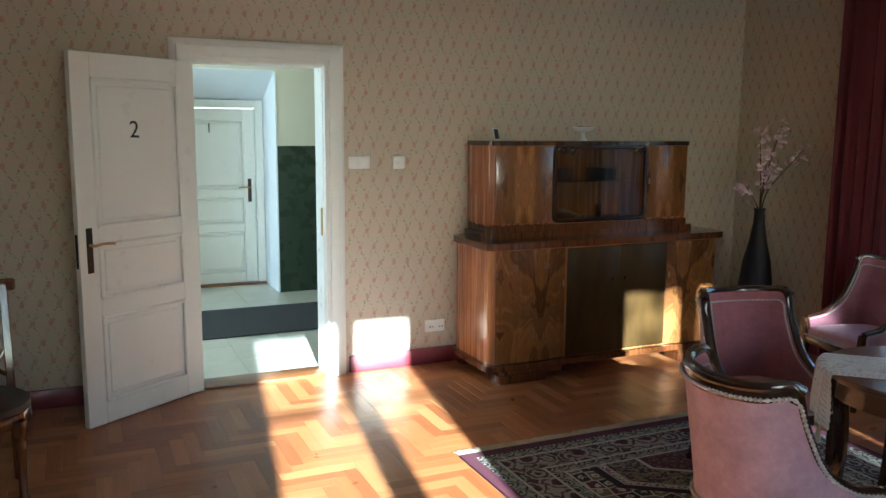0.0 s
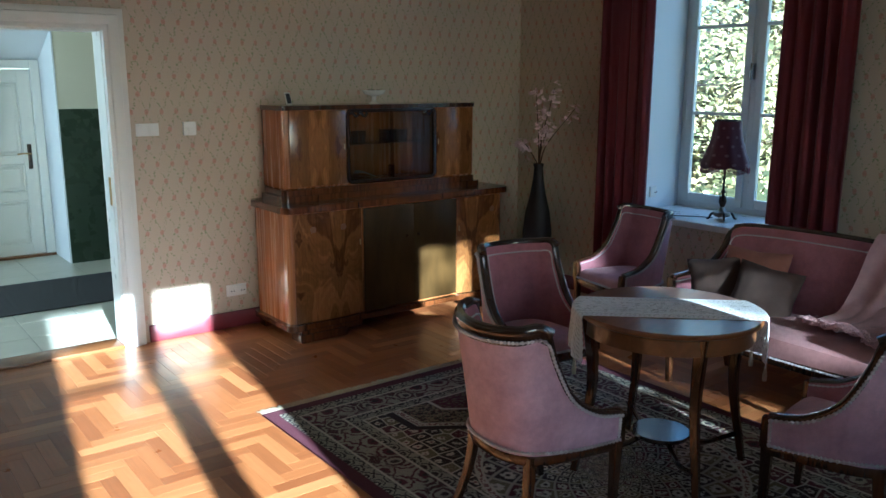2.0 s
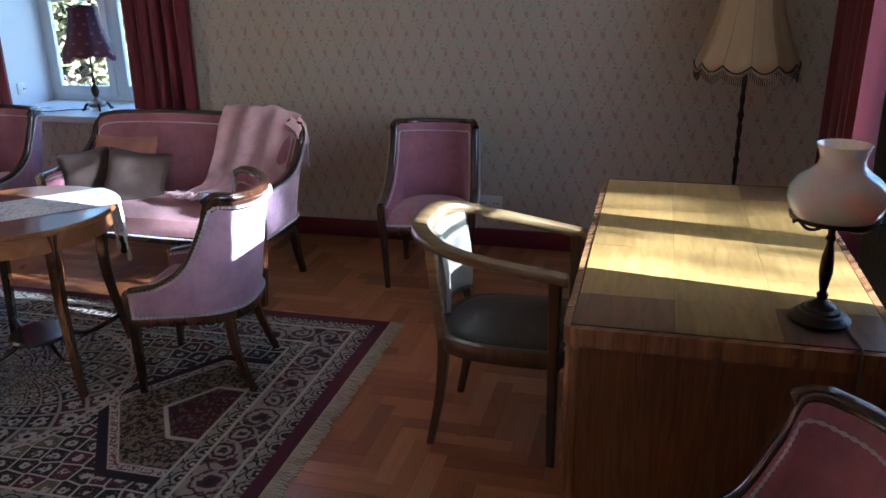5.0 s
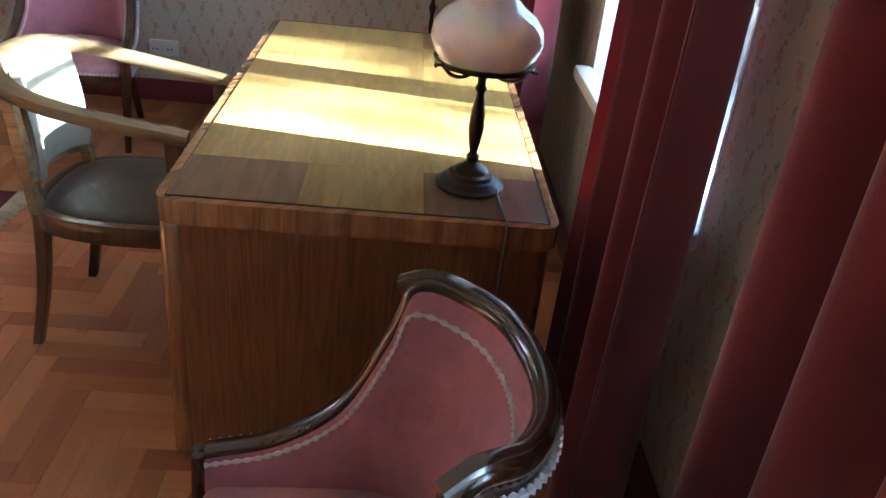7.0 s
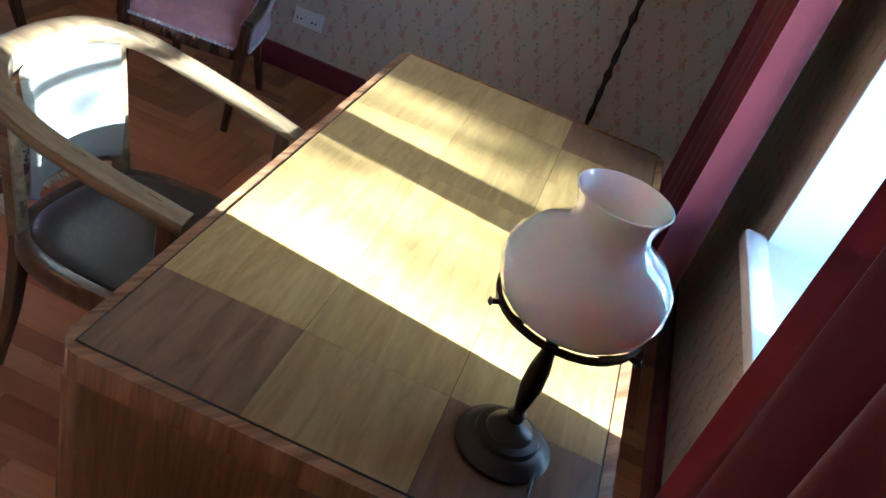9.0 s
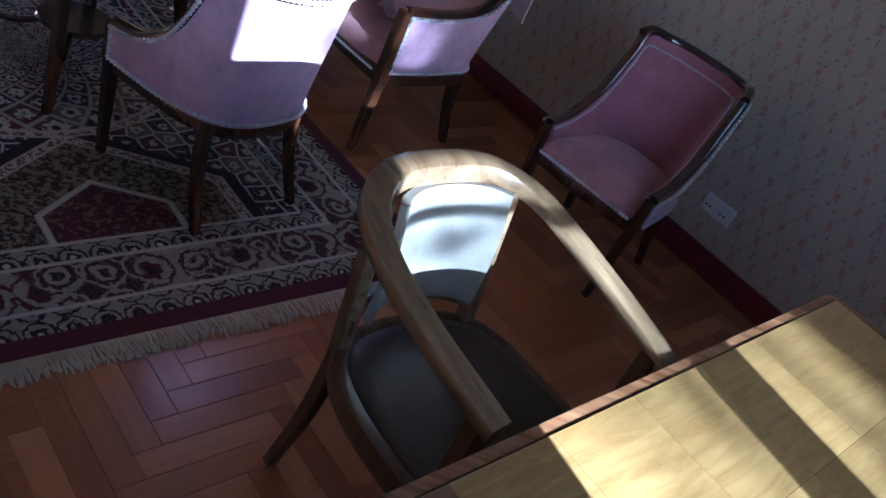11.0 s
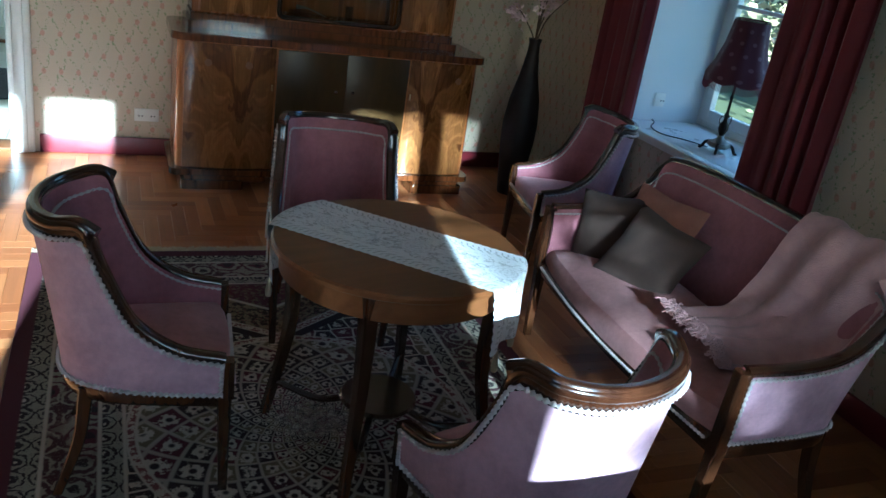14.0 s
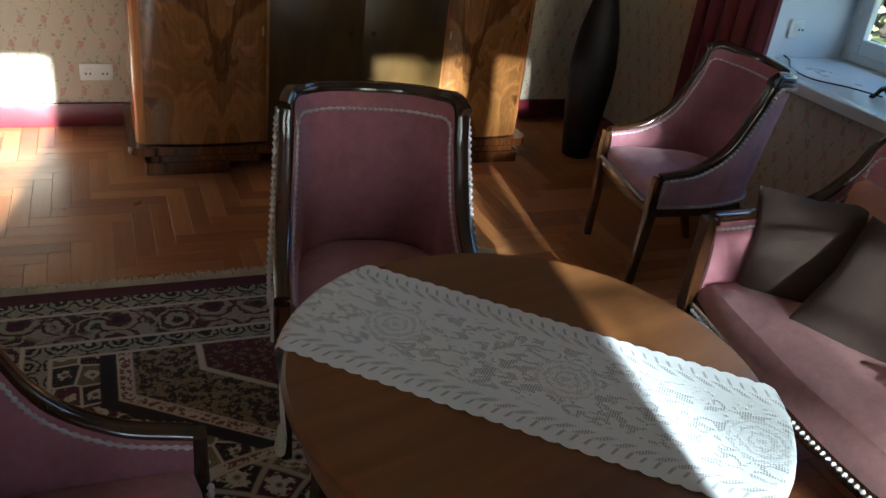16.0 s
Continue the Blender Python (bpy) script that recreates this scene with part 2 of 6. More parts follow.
def parquet(name, alongx):
    g = Nodes(name)
    v = g.coords("Object")
    r = g.random()
    ri = g.n("NewGeometry").outputs["Random Per Island"]
    r = g.m("FRACT", g.m("ADD", r, g.m("MULTIPLY", ri, 7.31)))
    x, y, z = g.xyz(g.pos())
    off = g.m("MULTIPLY", r, 37.0)
    gu, gv = (x, y) if alongx else (y, x)
    grain = g.noise(g.vec(g.m("MULTIPLY", gu, 2.2), g.m("MULTIPLY", gv, 42.0), off), 1.0, 5, 0.6, 0.6)
    fine = g.noise(g.vec(g.m("MULTIPLY", gu, 14.0), g.m("MULTIPLY", gv, 320.0), off), 1.0, 2)
    tone = g.ramp(r, (0.0, (0.235, 0.078, 0.024)), (0.35, (0.31, 0.112, 0.034)), (0.7, (0.375, 0.15, 0.048)), (1.0, (0.45, 0.2, 0.07)))
    k = g.m("ADD", 0.62, g.m("MULTIPLY", g.m("ADD", g.m("MULTIPLY", grain, 0.75), g.m("MULTIPLY", fine, 0.25)), 0.8))
    c = g.mix(1.0, tone, g.vec(k, k, k), "MULTIPLY")
    scuff = g.noise(g.vec(x, y, z), 5.0, 5)
    g.bump(g.m("ADD", fine, g.m("MULTIPLY", grain, 0.6)), 0.05, 0.002)
    return g.done(c, g.ramp(scuff, (0.3, 0.27), (0.7, 0.42)), Coat_Weight=0.15, Coat_Roughness=0.25)


RUG_X, RUG_Y, RUG_W, RUG_L = 1.06, -3.075, 1.97, 2.975


def rug_pattern():
    """Persian carpet: maroon edge, guard stripes with lozenges, a round star medallion in a compartment field."""
    g = Nodes("carpet_pile")
    v = g.coords("Object")
    x, y, z = g.xyz(v)
    ax, ay = g.m("ABSOLUTE", x), g.m("ABSOLUTE", y)
    e = g.m("MINIMUM", g.m("SUBTRACT", RUG_W / 2, ax), g.m("SUBTRACT", RUG_L / 2, ay))
    nz1 = g.noise(v, 55, 3)
    fine = g.noise(v, 130, 3, 0.7)
    cream, olive, navy, maroon = (0.60, 0.53, 0.40), (0.17, 0.135, 0.07), (0.015, 0.008, 0.012), (0.085, 0.010, 0.024)
    rose, sage = (0.20, 0.07, 0.065), (0.36, 0.335, 0.245)

    def inv(a):
        return g.m("SUBTRACT", 1.0, a)

    def band(s, lo, hi, soft=0.003):
        return g.m("MULTIPLY", g.step(s, lo, soft), inv(g.step(s, hi, soft)))

    def rosette(scale, a, b, core, rand=0.0):
        """Rows of small outlined flowers with a core."""
        d = g.voronoi(v, scale, "F1", rand)
        d = g.m("ADD", d, g.m("MULTIPLY", g.m("SUBTRACT", g.noise(v, scale * 4.5, 2, 0.6), 0.5), 0.34))
        k = g.ramp(d, (0.0, core), (0.13, core), (0.16, b), (0.26, b), (0.29, a), (0.40, a), (0.43, b), (0.48, b), (0.52, a))
        return g.mix(g.m("MULTIPLY", g.step(fine, 0.60, 0.03), 0.5), k, b)

    # field of compartments: outlined cells, some dark, with flowers in them
    cellc = g.voronoi(v, 12.0, "F1", 0.35, "Color")
    edge = g.voronoi(v, 12.0, "DISTANCE_TO_EDGE", 0.35)
    dcell = g.voronoi(v, 12.0, "F1", 0.35)
    pick = g.xyz(cellc)[0]
    inner = g.mix(g.step(pick, 0.25, 0.01), olive, navy)
    inner = g.mix(g.step(pick, 0.8, 0.01), inner, maroon)
    petals = g.step(g.m("ADD", dcell, g.m("MULTIPLY", g.m("SUBTRACT", nz1, 0.5), 0.7)), 0.23, 0.03)
    inner = g.mix(petals, cream, inner)
    inner = g.mix(g.step(dcell, 0.10, 0.02), rose, inner)
    inner = g.mix(g.m("MULTIPLY", g.step(fine, 0.62, 0.03), 0.5), inner, cream)
    field = g.mix(g.step(edge, 0.05, 0.015), cream, inner)
    # angular panels crossing the field, edged with pale and dark lines
    panel = g.mix(g.step(nz1, 0.50, 0.03), (0.27, 0.22, 0.12), (0.025, 0.016, 0.015))
    panel = g.mix(g.step(g.noise(v, 90, 2), 0.6, 0.02), panel, rose)
    far = g.m("ABSOLUTE", g.m("SUBTRACT", ay, 1.06))
    lobe = g.m("MAXIMUM", g.m("MULTIPLY", ax, 1.0), g.m("ADD", g.m("MULTIPLY", ax, 0.62), g.m("MULTIPLY", far, 0.9)))
    field = g.mix(inv(g.step(lobe, 0.43, 0.004)), field, panel)
    field = g.mix(band(lobe, 0.385, 0.43), field, cream)
    field = g.mix(g.m("MULTIPLY", band(lobe, 0.392, 0.423), g.step(g.noise(v, 75, 2), 0.5, 0.02)), field, rose)
    field = g.mix(band(lobe, 0.43, 0.475), field, navy)
    field = g.mix(inv(g.step(lobe, 0.19, 0.004)), field, g.mix(g.step(nz1, 0.56, 0.02), maroon, olive))
    field = g.mix(band(lobe, 0.185, 0.205), field, cream)
    # round star medallion of nested lozenges
    r = g.m("SQRT", g.m("ADD", g.m("MULTIPLY", x, x), g.m("MULTIPLY", y, y)))
    ang = g.m("ARCTAN2", y, x)
    lr = g.m("MULTIPLY", g.m("LOGARITHM", g.m("MAXIMUM", r, 0.02), 2.718), 3.2)
    fa = g.m("MULTIPLY", ang, 20 / (2 * math.pi))
    pv = g.vec(g.m("ADD", g.m("ADD", lr, fa), 60.0), g.m("ADD", g.m("SUBTRACT", lr, fa), 60.0))
    pd = g.voronoi(pv, 1.0, "F1", 0.12)
    pe = g.voronoi(pv, 1.0, "DISTANCE_TO_EDGE", 0.12)
    pc = g.xyz(g.voronoi(pv, 1.0, "F1", 0.12, "Color"))[0]
    med = g.mix(g.step(pc, 0.45, 0.02), navy, g.mix(g.step(pc, 0.75, 0.02), maroon, olive))
    med = g.mix(g.step(g.m("ADD", pd, g.m("MULTIPLY", g.m("SUBTRACT", nz1, 0.5), 0.9)), 0.30, 0.05), cream, med)
    med = g.mix(g.step(pd, 0.13, 0.03), navy, med)
    med = g.mix(g.m("MULTIPLY", g.m("SUBTRACT", 1.0, g.step(pe, 0.07, 0.03)), 0.7), med, cream)
    field = g.mix(inv(g.step(r, 0.59, 0.004)), field, med)
    field = g.mix(band(r, 0.565, 0.605), field, cream)
    field = g.mix(g.m("MULTIPLY", band(r, 0.575, 0.597), g.step(nz1, 0.5, 0.03)), field, rose)
    # borders from the edge inwards
    guard = rosette(12.0, sage, navy, cream)
    main = g.mix(g.step(g.noise(v, 4.5, 0.0), 0.5, 0.03), rosette(7.0, sage, maroon, navy, 0.2), rosette(8.0, (0.055, 0.012, 0.02), sage, navy, 0.2))
    c = g.mix(g.step(e, 0.385, 0.003), guard, field)
    c = g.mix(g.step(e, 0.31, 0.003), main, c)
    c = g.mix(g.step(e, 0.145, 0.003), guard, c)
    c = g.mix(band(e, 0.375, 0.387), c, cream)
    c = g.mix(band(e, 0.30, 0.313), c, cream)
    c = g.mix(band(e, 0.137, 0.15), c, cream)
    c = g.mix(g.step(e, 0.065, 0.003), maroon, c)
    c = g.mix(1.0, c, (0.86, 0.85, 0.87), "MULTIPLY")
    wear = g.noise(v, 2.2, 4)
    c = g.mix(g.m("MULTIPLY", wear, 0.08), c, (0.10, 0.08, 0.06))
    g.bump(g.m("ADD", g.noise(v, 420, 2), g.m("MULTIPLY", nz1, 0.5)), 0.5, 0.004)
    return g.done(c, 0.97)


def glass(name, tint=(1, 1, 1), gloss=0.02, mirror=0.025):
    g = Nodes(name)
    tr, gl, mx, lw = g.n("BsdfTransparent"), g.n("BsdfGlossy"), g.n("MixShader"), g.n("LayerWeight")
    g.put(tr.inputs[0], tint)
    gl.inputs["Roughness"].default_value = gloss
    f = g.m("ADD", mirror, g.m("MULTIPLY", g.m("POWER", lw.outputs["Facing"], 4.0), 0.6))
    g.t.links.new(f, mx.inputs[0])
    g.t.links.new(tr.outputs[0], mx.inputs[1])
    g.t.links.new(gl.outputs[0], mx.inputs[2])
    g.t.links.new(mx.outputs[0], g.t.nodes["Material Output"].inputs[0])
    return g.mat


def lace():
    """Machine lace: close ground with flowers, open net between them, banded and scalloped rims."""
    g = Nodes("white_lace")
    v = g.coords("UV")
    x, y, z = g.xyz(v)
    ay = g.m("ABSOLUTE", y)
    wob = g.noise(v, 90.0, 3, 0.6)
    # roundels along the middle
    px = g.m("SUBTRACT", g.m("FRACT", g.m("ADD", g.m("DIVIDE", x, 0.30), 40.3)), 0.5)
    px = g.m("MULTIPLY", px, 0.30)
    rr = g.m("SQRT", g.m("ADD", g.m("MULTIPLY", px, px), g.m("MULTIPLY", y, y)))
    ring = g.m("SINE", g.m("MULTIPLY", g.m("ADD", rr, g.m("MULTIPLY", wob, 0.03)), 420.0))
    medal = g.m("SUBTRACT", 1.0, g.step(rr, 0.052, 0.004))
    # leafy sprigs with net showing between them
    sprig = g.step(g.noise(g.scale(v, (0.8, 1.25, 1.0)), 42.0, 1.5, 0.4, 1.4), 0.455, 0.018)
    band_ = g.step(ay, 0.088, 0.003)
    netted = g.m("SUBTRACT", 1.0, sprig)
    netted = g.mix(medal, netted, g.m("MULTIPLY", g.step(ring, 0.2, 0.4), 0.6))
    netted = g.m("MULTIPLY", netted, g.m("SUBTRACT", 1.0, band_))
    # rim: row of net, then ribbed shells
    rowm = g.m("SUBTRACT", 1.0, g.step(g.m("ABSOLUTE", g.m("SUBTRACT", ay, 0.113)), 0.008, 0.002))
    zig = g.step(g.m("SINE", g.m("ADD", g.m("MULTIPLY", x, 210.0), g.m("MULTIPLY", ay, 300.0))), 0.1, 0.2)
    netted = g.m("MAXIMUM", netted, g.m("MULTIPLY", rowm, zig))
    shell = g.step(ay, 0.124, 0.002)
    slits = g.step(g.m("SINE", g.m("ADD", g.m("MULTIPLY", x, 314.0), g.m("MULTIPLY", ay, 150.0))), 0.72, 0.12)
    mesh = g.m("MULTIPLY", g.m("SINE", g.m("MULTIPLY", g.m("ADD", x, y), 780.0)), g.m("SINE", g.m("MULTIPLY", g.m("SUBTRACT", x, y), 780.0)))
    hole = g.step(mesh, 0.05, 0.2)
    open_ = g.m("MULTIPLY", hole, netted)
    slits = g.m("MULTIPLY", slits, g.m("SUBTRACT", 1.0, g.step(ay, 0.138, 0.002)))
    open_ = g.mix(shell, open_, g.m("MULTIPLY", slits, 0.7))
    g.bump(g.m("ADD", g.m("MULTIPLY", g.m("SUBTRACT", 1.0, netted), 0.6), g.m("MULTIPLY", g.noise(v, 700.0, 2), 0.4)), 0.5, 0.003)
    c = g.mix(wob, (0.82, 0.84, 0.85), (0.90, 0.92, 0.93))
    return g.done(c, 0.9, Alpha=g.m("SUBTRACT", 1.0, g.m("MULTIPLY", open_, 0.6)))


def spotted():
    """Dark plum lampshade cloth with pale dots."""
    g = Nodes("dotted_plum_cloth")
    v = g.coords("Object")
    x, y, z = g.xyz(v)
    a = g.m("MULTIPLY", g.m("ARCTAN2", y, x), 10 / (2 * math.pi))
    w = g.m("DIVIDE", z, 0.062)
    sh = g.m("MULTIPLY", g.m("MODULO", g.m("FLOOR", g.m("ADD", w, 40.0)), 2.0), 0.5)
    fa = g.m("SUBTRACT", g.m("FRACT", g.m("ADD", g.m("ADD", a, sh), 20.0)), 0.5)
    fw = g.m("SUBTRACT", g.m("FRACT", g.m("ADD", w, 40.0)), 0.5)
    d = g.m("SQRT", g.m("ADD", g.m("MULTIPLY", fa, fa), g.m("MULTIPLY", fw, fw)))
    dot = g.m("SUBTRACT", 1.0, g.step(d, 0.16, 0.03))
    g.bump(g.noise(v, 250, 2), 0.3, 0.002)
    return g.done(g.mix(dot, (0.075, 0.010, 0.026), (0.17, 0.08, 0.10)), 0.8, Sheen_Weight=0.3)


M = {
    "paper": wallpaper(),
    "plankx": parquet("oiled_parquet_across", True),
    "planky": parquet("oiled_parquet_along", False),
    "rug": rug_pattern(),
    "fringe": cloth("cream_fringe", (0.50, 0.42, 0.28), 120),
    "white": painted("white_gloss_paint", (0.78, 0.77, 0.72), 0.32, 0.06),
    "plaster": painted("white_plaster", (0.76, 0.78, 0.80), 0.75, 0.05),
    "ceiling": painted("ceiling_paint", (0.74, 0.72, 0.66), 0.85, 0.05),
    "hallcream": painted("cream_hall_paint", (0.66, 0.62, 0.47), 0.6, 0.06),
    "hallgreen": painted("green_gloss_dado", (0.03, 0.045, 0.025), 0.28, 0.2),
    "skirting": painted("maroon_skirting", (0.16, 0.018, 0.028), 0.35, 0.2),
    "plastic": painted("white_plastic", (0.80, 0.79, 0.75), 0.3, 0.03),
    "slot": painted("dark_socket", (0.05, 0.05, 0.05), 0.5, 0.1),
    "ink": painted("black_paint", (0.012, 0.012, 0.015), 0.4, 0.1),
    "walnut": figured("walnut_veneer", (0.085, 0.030, 0.008), (0.40, 0.175, 0.048)),
    "walnuth": striped("walnut_crossband", (0.035, 0.010, 0.003), (0.17, 0.058, 0.016), 45),
    # carcass veneer, with the orange of its sunlit side put into the colour
    "walnutside": wood("walnut_side_sunlit", (0.23, 0.080, 0.022), (0.48, 0.195, 0.06), "Z", 0.5, 0.22, 0.8),
    "darkwood": wood("dark_polished_wood", (0.016, 0.006, 0.003), (0.060, 0.022, 0.009), "Z", 1.0, 0.14, 1.0, 1.0),
    "tablewood": wood("cherry_table_wood", (0.15, 0.058, 0.017), (0.235, 0.10, 0.033), "X", 0.7, 0.25, 0.8, 0.6),
    "legwood": wood("stained_leg_wood", (0.024, 0.009, 0.004), (0.095, 0.036, 0.013), "Z", 1.0, 0.2, 1.0, 0.8),
    "deskside": wood("oak_desk_side", (0.10, 0.034, 0.009), (0.24, 0.098, 0.03), "Z", 1.4, 0.25, 3.0),
    "deskedge": striped("striped_edge_veneer", (0.12, 0.045, 0.015), (0.40, 0.20, 0.08), 30),
    "inlay": oak("golden_oak_inlay", (0.26, 0.145, 0.036), (0.39, 0.24, 0.07), (0.43, 0.28, 0.10)),
    "inlaydark": oak("brown_oak_inlay", (0.115, 0.052, 0.020), (0.195, 0.10, 0.042), (0.23, 0.125, 0.055)),
    "armwood": wood("worn_beech", (0.075, 0.042, 0.017), (0.25, 0.165, 0.075), "Y", 0.9, 0.24, 1.0, 0.6),
    "armdark": wood("worn_dark_beech", (0.03, 0.014, 0.007), (0.12, 0.06, 0.027), "Z", 0.9, 0.25, 1.0, 0.5),
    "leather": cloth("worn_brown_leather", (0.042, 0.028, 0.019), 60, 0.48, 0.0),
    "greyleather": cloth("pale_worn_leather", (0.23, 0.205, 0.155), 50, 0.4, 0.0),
    "pink": velvet("dusty_pink_velvet", (0.36, 0.145, 0.175)),
    "seatvelvet": velvet("dusty_seat_velvet", (0.45, 0.24, 0.25)),
    "seatpink": velvet("pale_worn_velvet", (0.40, 0.20, 0.19)),
    # outer side of the pink velvet, paler with lilac sky light in its colour
    "lilac": velvet("skylit_lilac_velvet", (0.56, 0.36, 0.44)),
    "gimp": cloth("grey_braid", (0.60, 0.56, 0.56), 200),
    "throw": cloth("pink_wool_throw", (0.62, 0.38, 0.38), 180, 0.95, 0.3),
    "taupe": cloth("taupe_cushion_cloth", (0.080, 0.050, 0.038), 260, 0.95, 0.1),
    "peach": cloth("peach_cushion_cloth", (0.36, 0.155, 0.11), 260, 0.95, 0.1),
    "curtain": drape(),
    "lace": lace(),
    "spotted": spotted(),
    "fringepink": cloth("plum_fringe", (0.22, 0.06, 0.09), 200),
    "brass": metal("aged_brass", (0.55, 0.38, 0.16), 0.28),
    "bronze": metal("dark_bronze", (0.075, 0.055, 0.042), 0.36),
    "silver": metal("tarnished_silver", (0.42, 0.38, 0.32), 0.25),
    "chrome": metal("chrome", (0.75, 0.75, 0.75), 0.12),
    "opal": None,
    "cream": None,
    "glass": glass("window_glass"),
    "smoke": glass("cabinet_glass", (0.86, 0.84, 0.78), 0.03, 0.03),
    "crystal": glass("drinking_glass", (0.90, 0.92, 0.92), 0.04, 0.20),
    "darkglass": None,
    "vase": painted("plum_glazed_vase", (0.009, 0.004, 0.006), 0.6, 0.3),
    "branch": painted("dry_branch", (0.09, 0.055, 0.035), 0.8, 0.3),
    "blossom": cloth("pale_pink_blossom", (0.82, 0.62, 0.65), 120),
    "tile": None,
    "grout": painted("tile_grout", (0.30, 0.29, 0.25), 0.8, 0.2),
    "mat": cloth("dark_ribbed_mat", (0.020, 0.018, 0.017), 150),
    "leaf": None,
    "bark": painted("tree_bark", (0.07, 0.05, 0.035), 0.9, 0.4),
    "grass": None,
    "render": painted("pale_outer_render", (0.55, 0.50, 0.42), 0.85, 0.15),
    "cable": painted("cable_sheath", (0.10, 0.085, 0.06), 0.5, 0.1),
    "porcelain": painted("white_porcelain", (0.78, 0.77, 0.73), 0.15, 0.04),
    "screen": painted("frame_photo_grey", (0.06, 0.06, 0.07), 0.2, 0.2),
}
_g = Nodes("opal_glass")
M["opal"] = _g.done(_g.mix(_g.noise(_g.coords(), 4, 2), (0.80, 0.79, 0.76), (0.86, 0.86, 0.84)), 0.08, Subsurface_Weight=0.3, Coat_Weight=0.6)
_g = Nodes("cream_shade_cloth")
_g.bump(_g.noise(_g.coords(), 200, 2), 0.3, 0.002)
M["cream"] = _g.done(_g.mix(_g.noise(_g.coords(), 5, 4), (0.52, 0.38, 0.19), (0.62, 0.48, 0.27)), 0.85)
_g = Nodes("brown_shaded_glass")
M["darkglass"] = _g.done(_g.mix(_g.noise(_g.scale(_g.coords(), (6, 6, 2)), 2.0, 5), (0.020, 0.012, 0.004), (0.085, 0.046, 0.013)), 0.3, Specular_IOR_Level=0.25)
_g = Nodes("pale_floor_tile")
M["tile"] = _g.done(_g.mix(_g.noise(_g.pos(), 7, 5), (0.42, 0.41, 0.33), (0.54, 0.52, 0.43)), 0.3)
_g = Nodes("autumn_leaf")
_r = _g.n("NewGeometry").outputs["Random Per Island"]
M["leaf"] = _g.done(_g.ramp(_r, (0.0, (0.14, 0.15, 0.06)), (0.5, (0.27, 0.25, 0.11)), (1.0, (0.40, 0.32, 0.15))), 0.6)
_g = Nodes("lawn")
M["grass"] = _g.done(_g.mix(_g.noise(_g.pos(), 3, 6), (0.05, 0.075, 0.02), (0.12, 0.12, 0.04)), 0.9)


# ---- geometry helpers ----
def smooth(me, angle=0.6):
    me.polygons.foreach_set("use_smooth", [True] * len(me.polygons))
    me.update()


def part(name, bm, material, parent=None, label="", flat=False):
    """Links a bmesh as one mesh object, under a thing or a part."""
    bmesh.ops.recalc_face_normals(bm, faces=bm.faces)
    if not flat:
        for e in bm.edges:
            if len(e.link_faces) == 2 and e.calc_face_angle(0) > 0.7:
                e.smooth = False
        for f in bm.faces:
            f.smooth = True
    me = bpy.data.meshes.new(name)
    bm.to_mesh(me)
    bm.free()
    me.materials.append(material)
    ob = new(name, me)
    if parent is not None:
        ob.parent = parent
    if label:
        ob["label"] = label
    return ob


def thing(name, label, category, m=None, group="", kind=""):
    ob = new(name)
    ob.empty_display_size = 0.1
    if m is not None:
        ob.matrix_basis = m
    return tagged(ob, label, category, group, kind)


def box(bm, x0, y0, z0, x1, y1, z1, bevel=0.0, seg=2):
    r = bmesh.ops.create_cube(bm, size=1.0)
    vs = r["verts"]
    for v in vs:
        v.co = Vector(((x0 + x1) / 2 + v.co.x * (x1 - x0), (y0 + y1) / 2 + v.co.y * (y1 - y0), (z0 + z1) / 2 + v.co.z * (z1 - z0)))
    if bevel:
        es = list({e for v in vs for e in v.link_edges})
        bmesh.ops.bevel(bm, geom=es, offset=bevel, segments=seg, affect="EDGES", profile=0.5)
    return bm


def boxm(*a, **k):
    return box(bmesh.new(), *a, **k)


def lathe(bm, prof, seg=28, wave=None):
    """Turns (radius, z) points about z. wave(angle, i): added (radius factor, dz)."""
    rings = []
    for i, (r, z) in enumerate(prof):
        ring = []
        for k in range(seg):
            a = 2 * math.pi * k / seg
            fr, dz = wave(a, i) if wave else (1.0, 0.0)
            ring.append(bm.verts.new((r * fr * math.cos(a), r * fr * math.sin(a), z + dz)))
        rings.append(ring)
    for a, b in zip(rings, rings[1:]):
        for k in range(seg):
            bm.faces.new((a[k], a[(k + 1) % seg], b[(k + 1) % seg], b[k]))
    return rings


def lathem(prof, seg=28, cap=True, wave=None):
    bm = bmesh.new()
    rings = lathe(bm, prof, seg, wave)
    if cap:
        bm.faces.new(rings[0])
        bm.faces.new(rings[-1])
    return bm


def spline(pts, n):
    """Catmull-Rom through points, n steps a span."""
    P = [Vector(p) for p in pts]
    P = [2 * P[0] - P[1]] + P + [2 * P[-1] - P[-2]]
    out = []
    for i in range(1, len(P) - 2):
        for k in range(n):
            t = k / n
            a, b, c, d = P[i - 1 : i + 3]
            out.append(0.5 * (2 * b + (c - a) * t + (2 * a - 5 * b + 4 * c - d) * t * t + (3 * b - a - 3 * c + d) * t * t * t))
    return out + [P[-2].copy()]


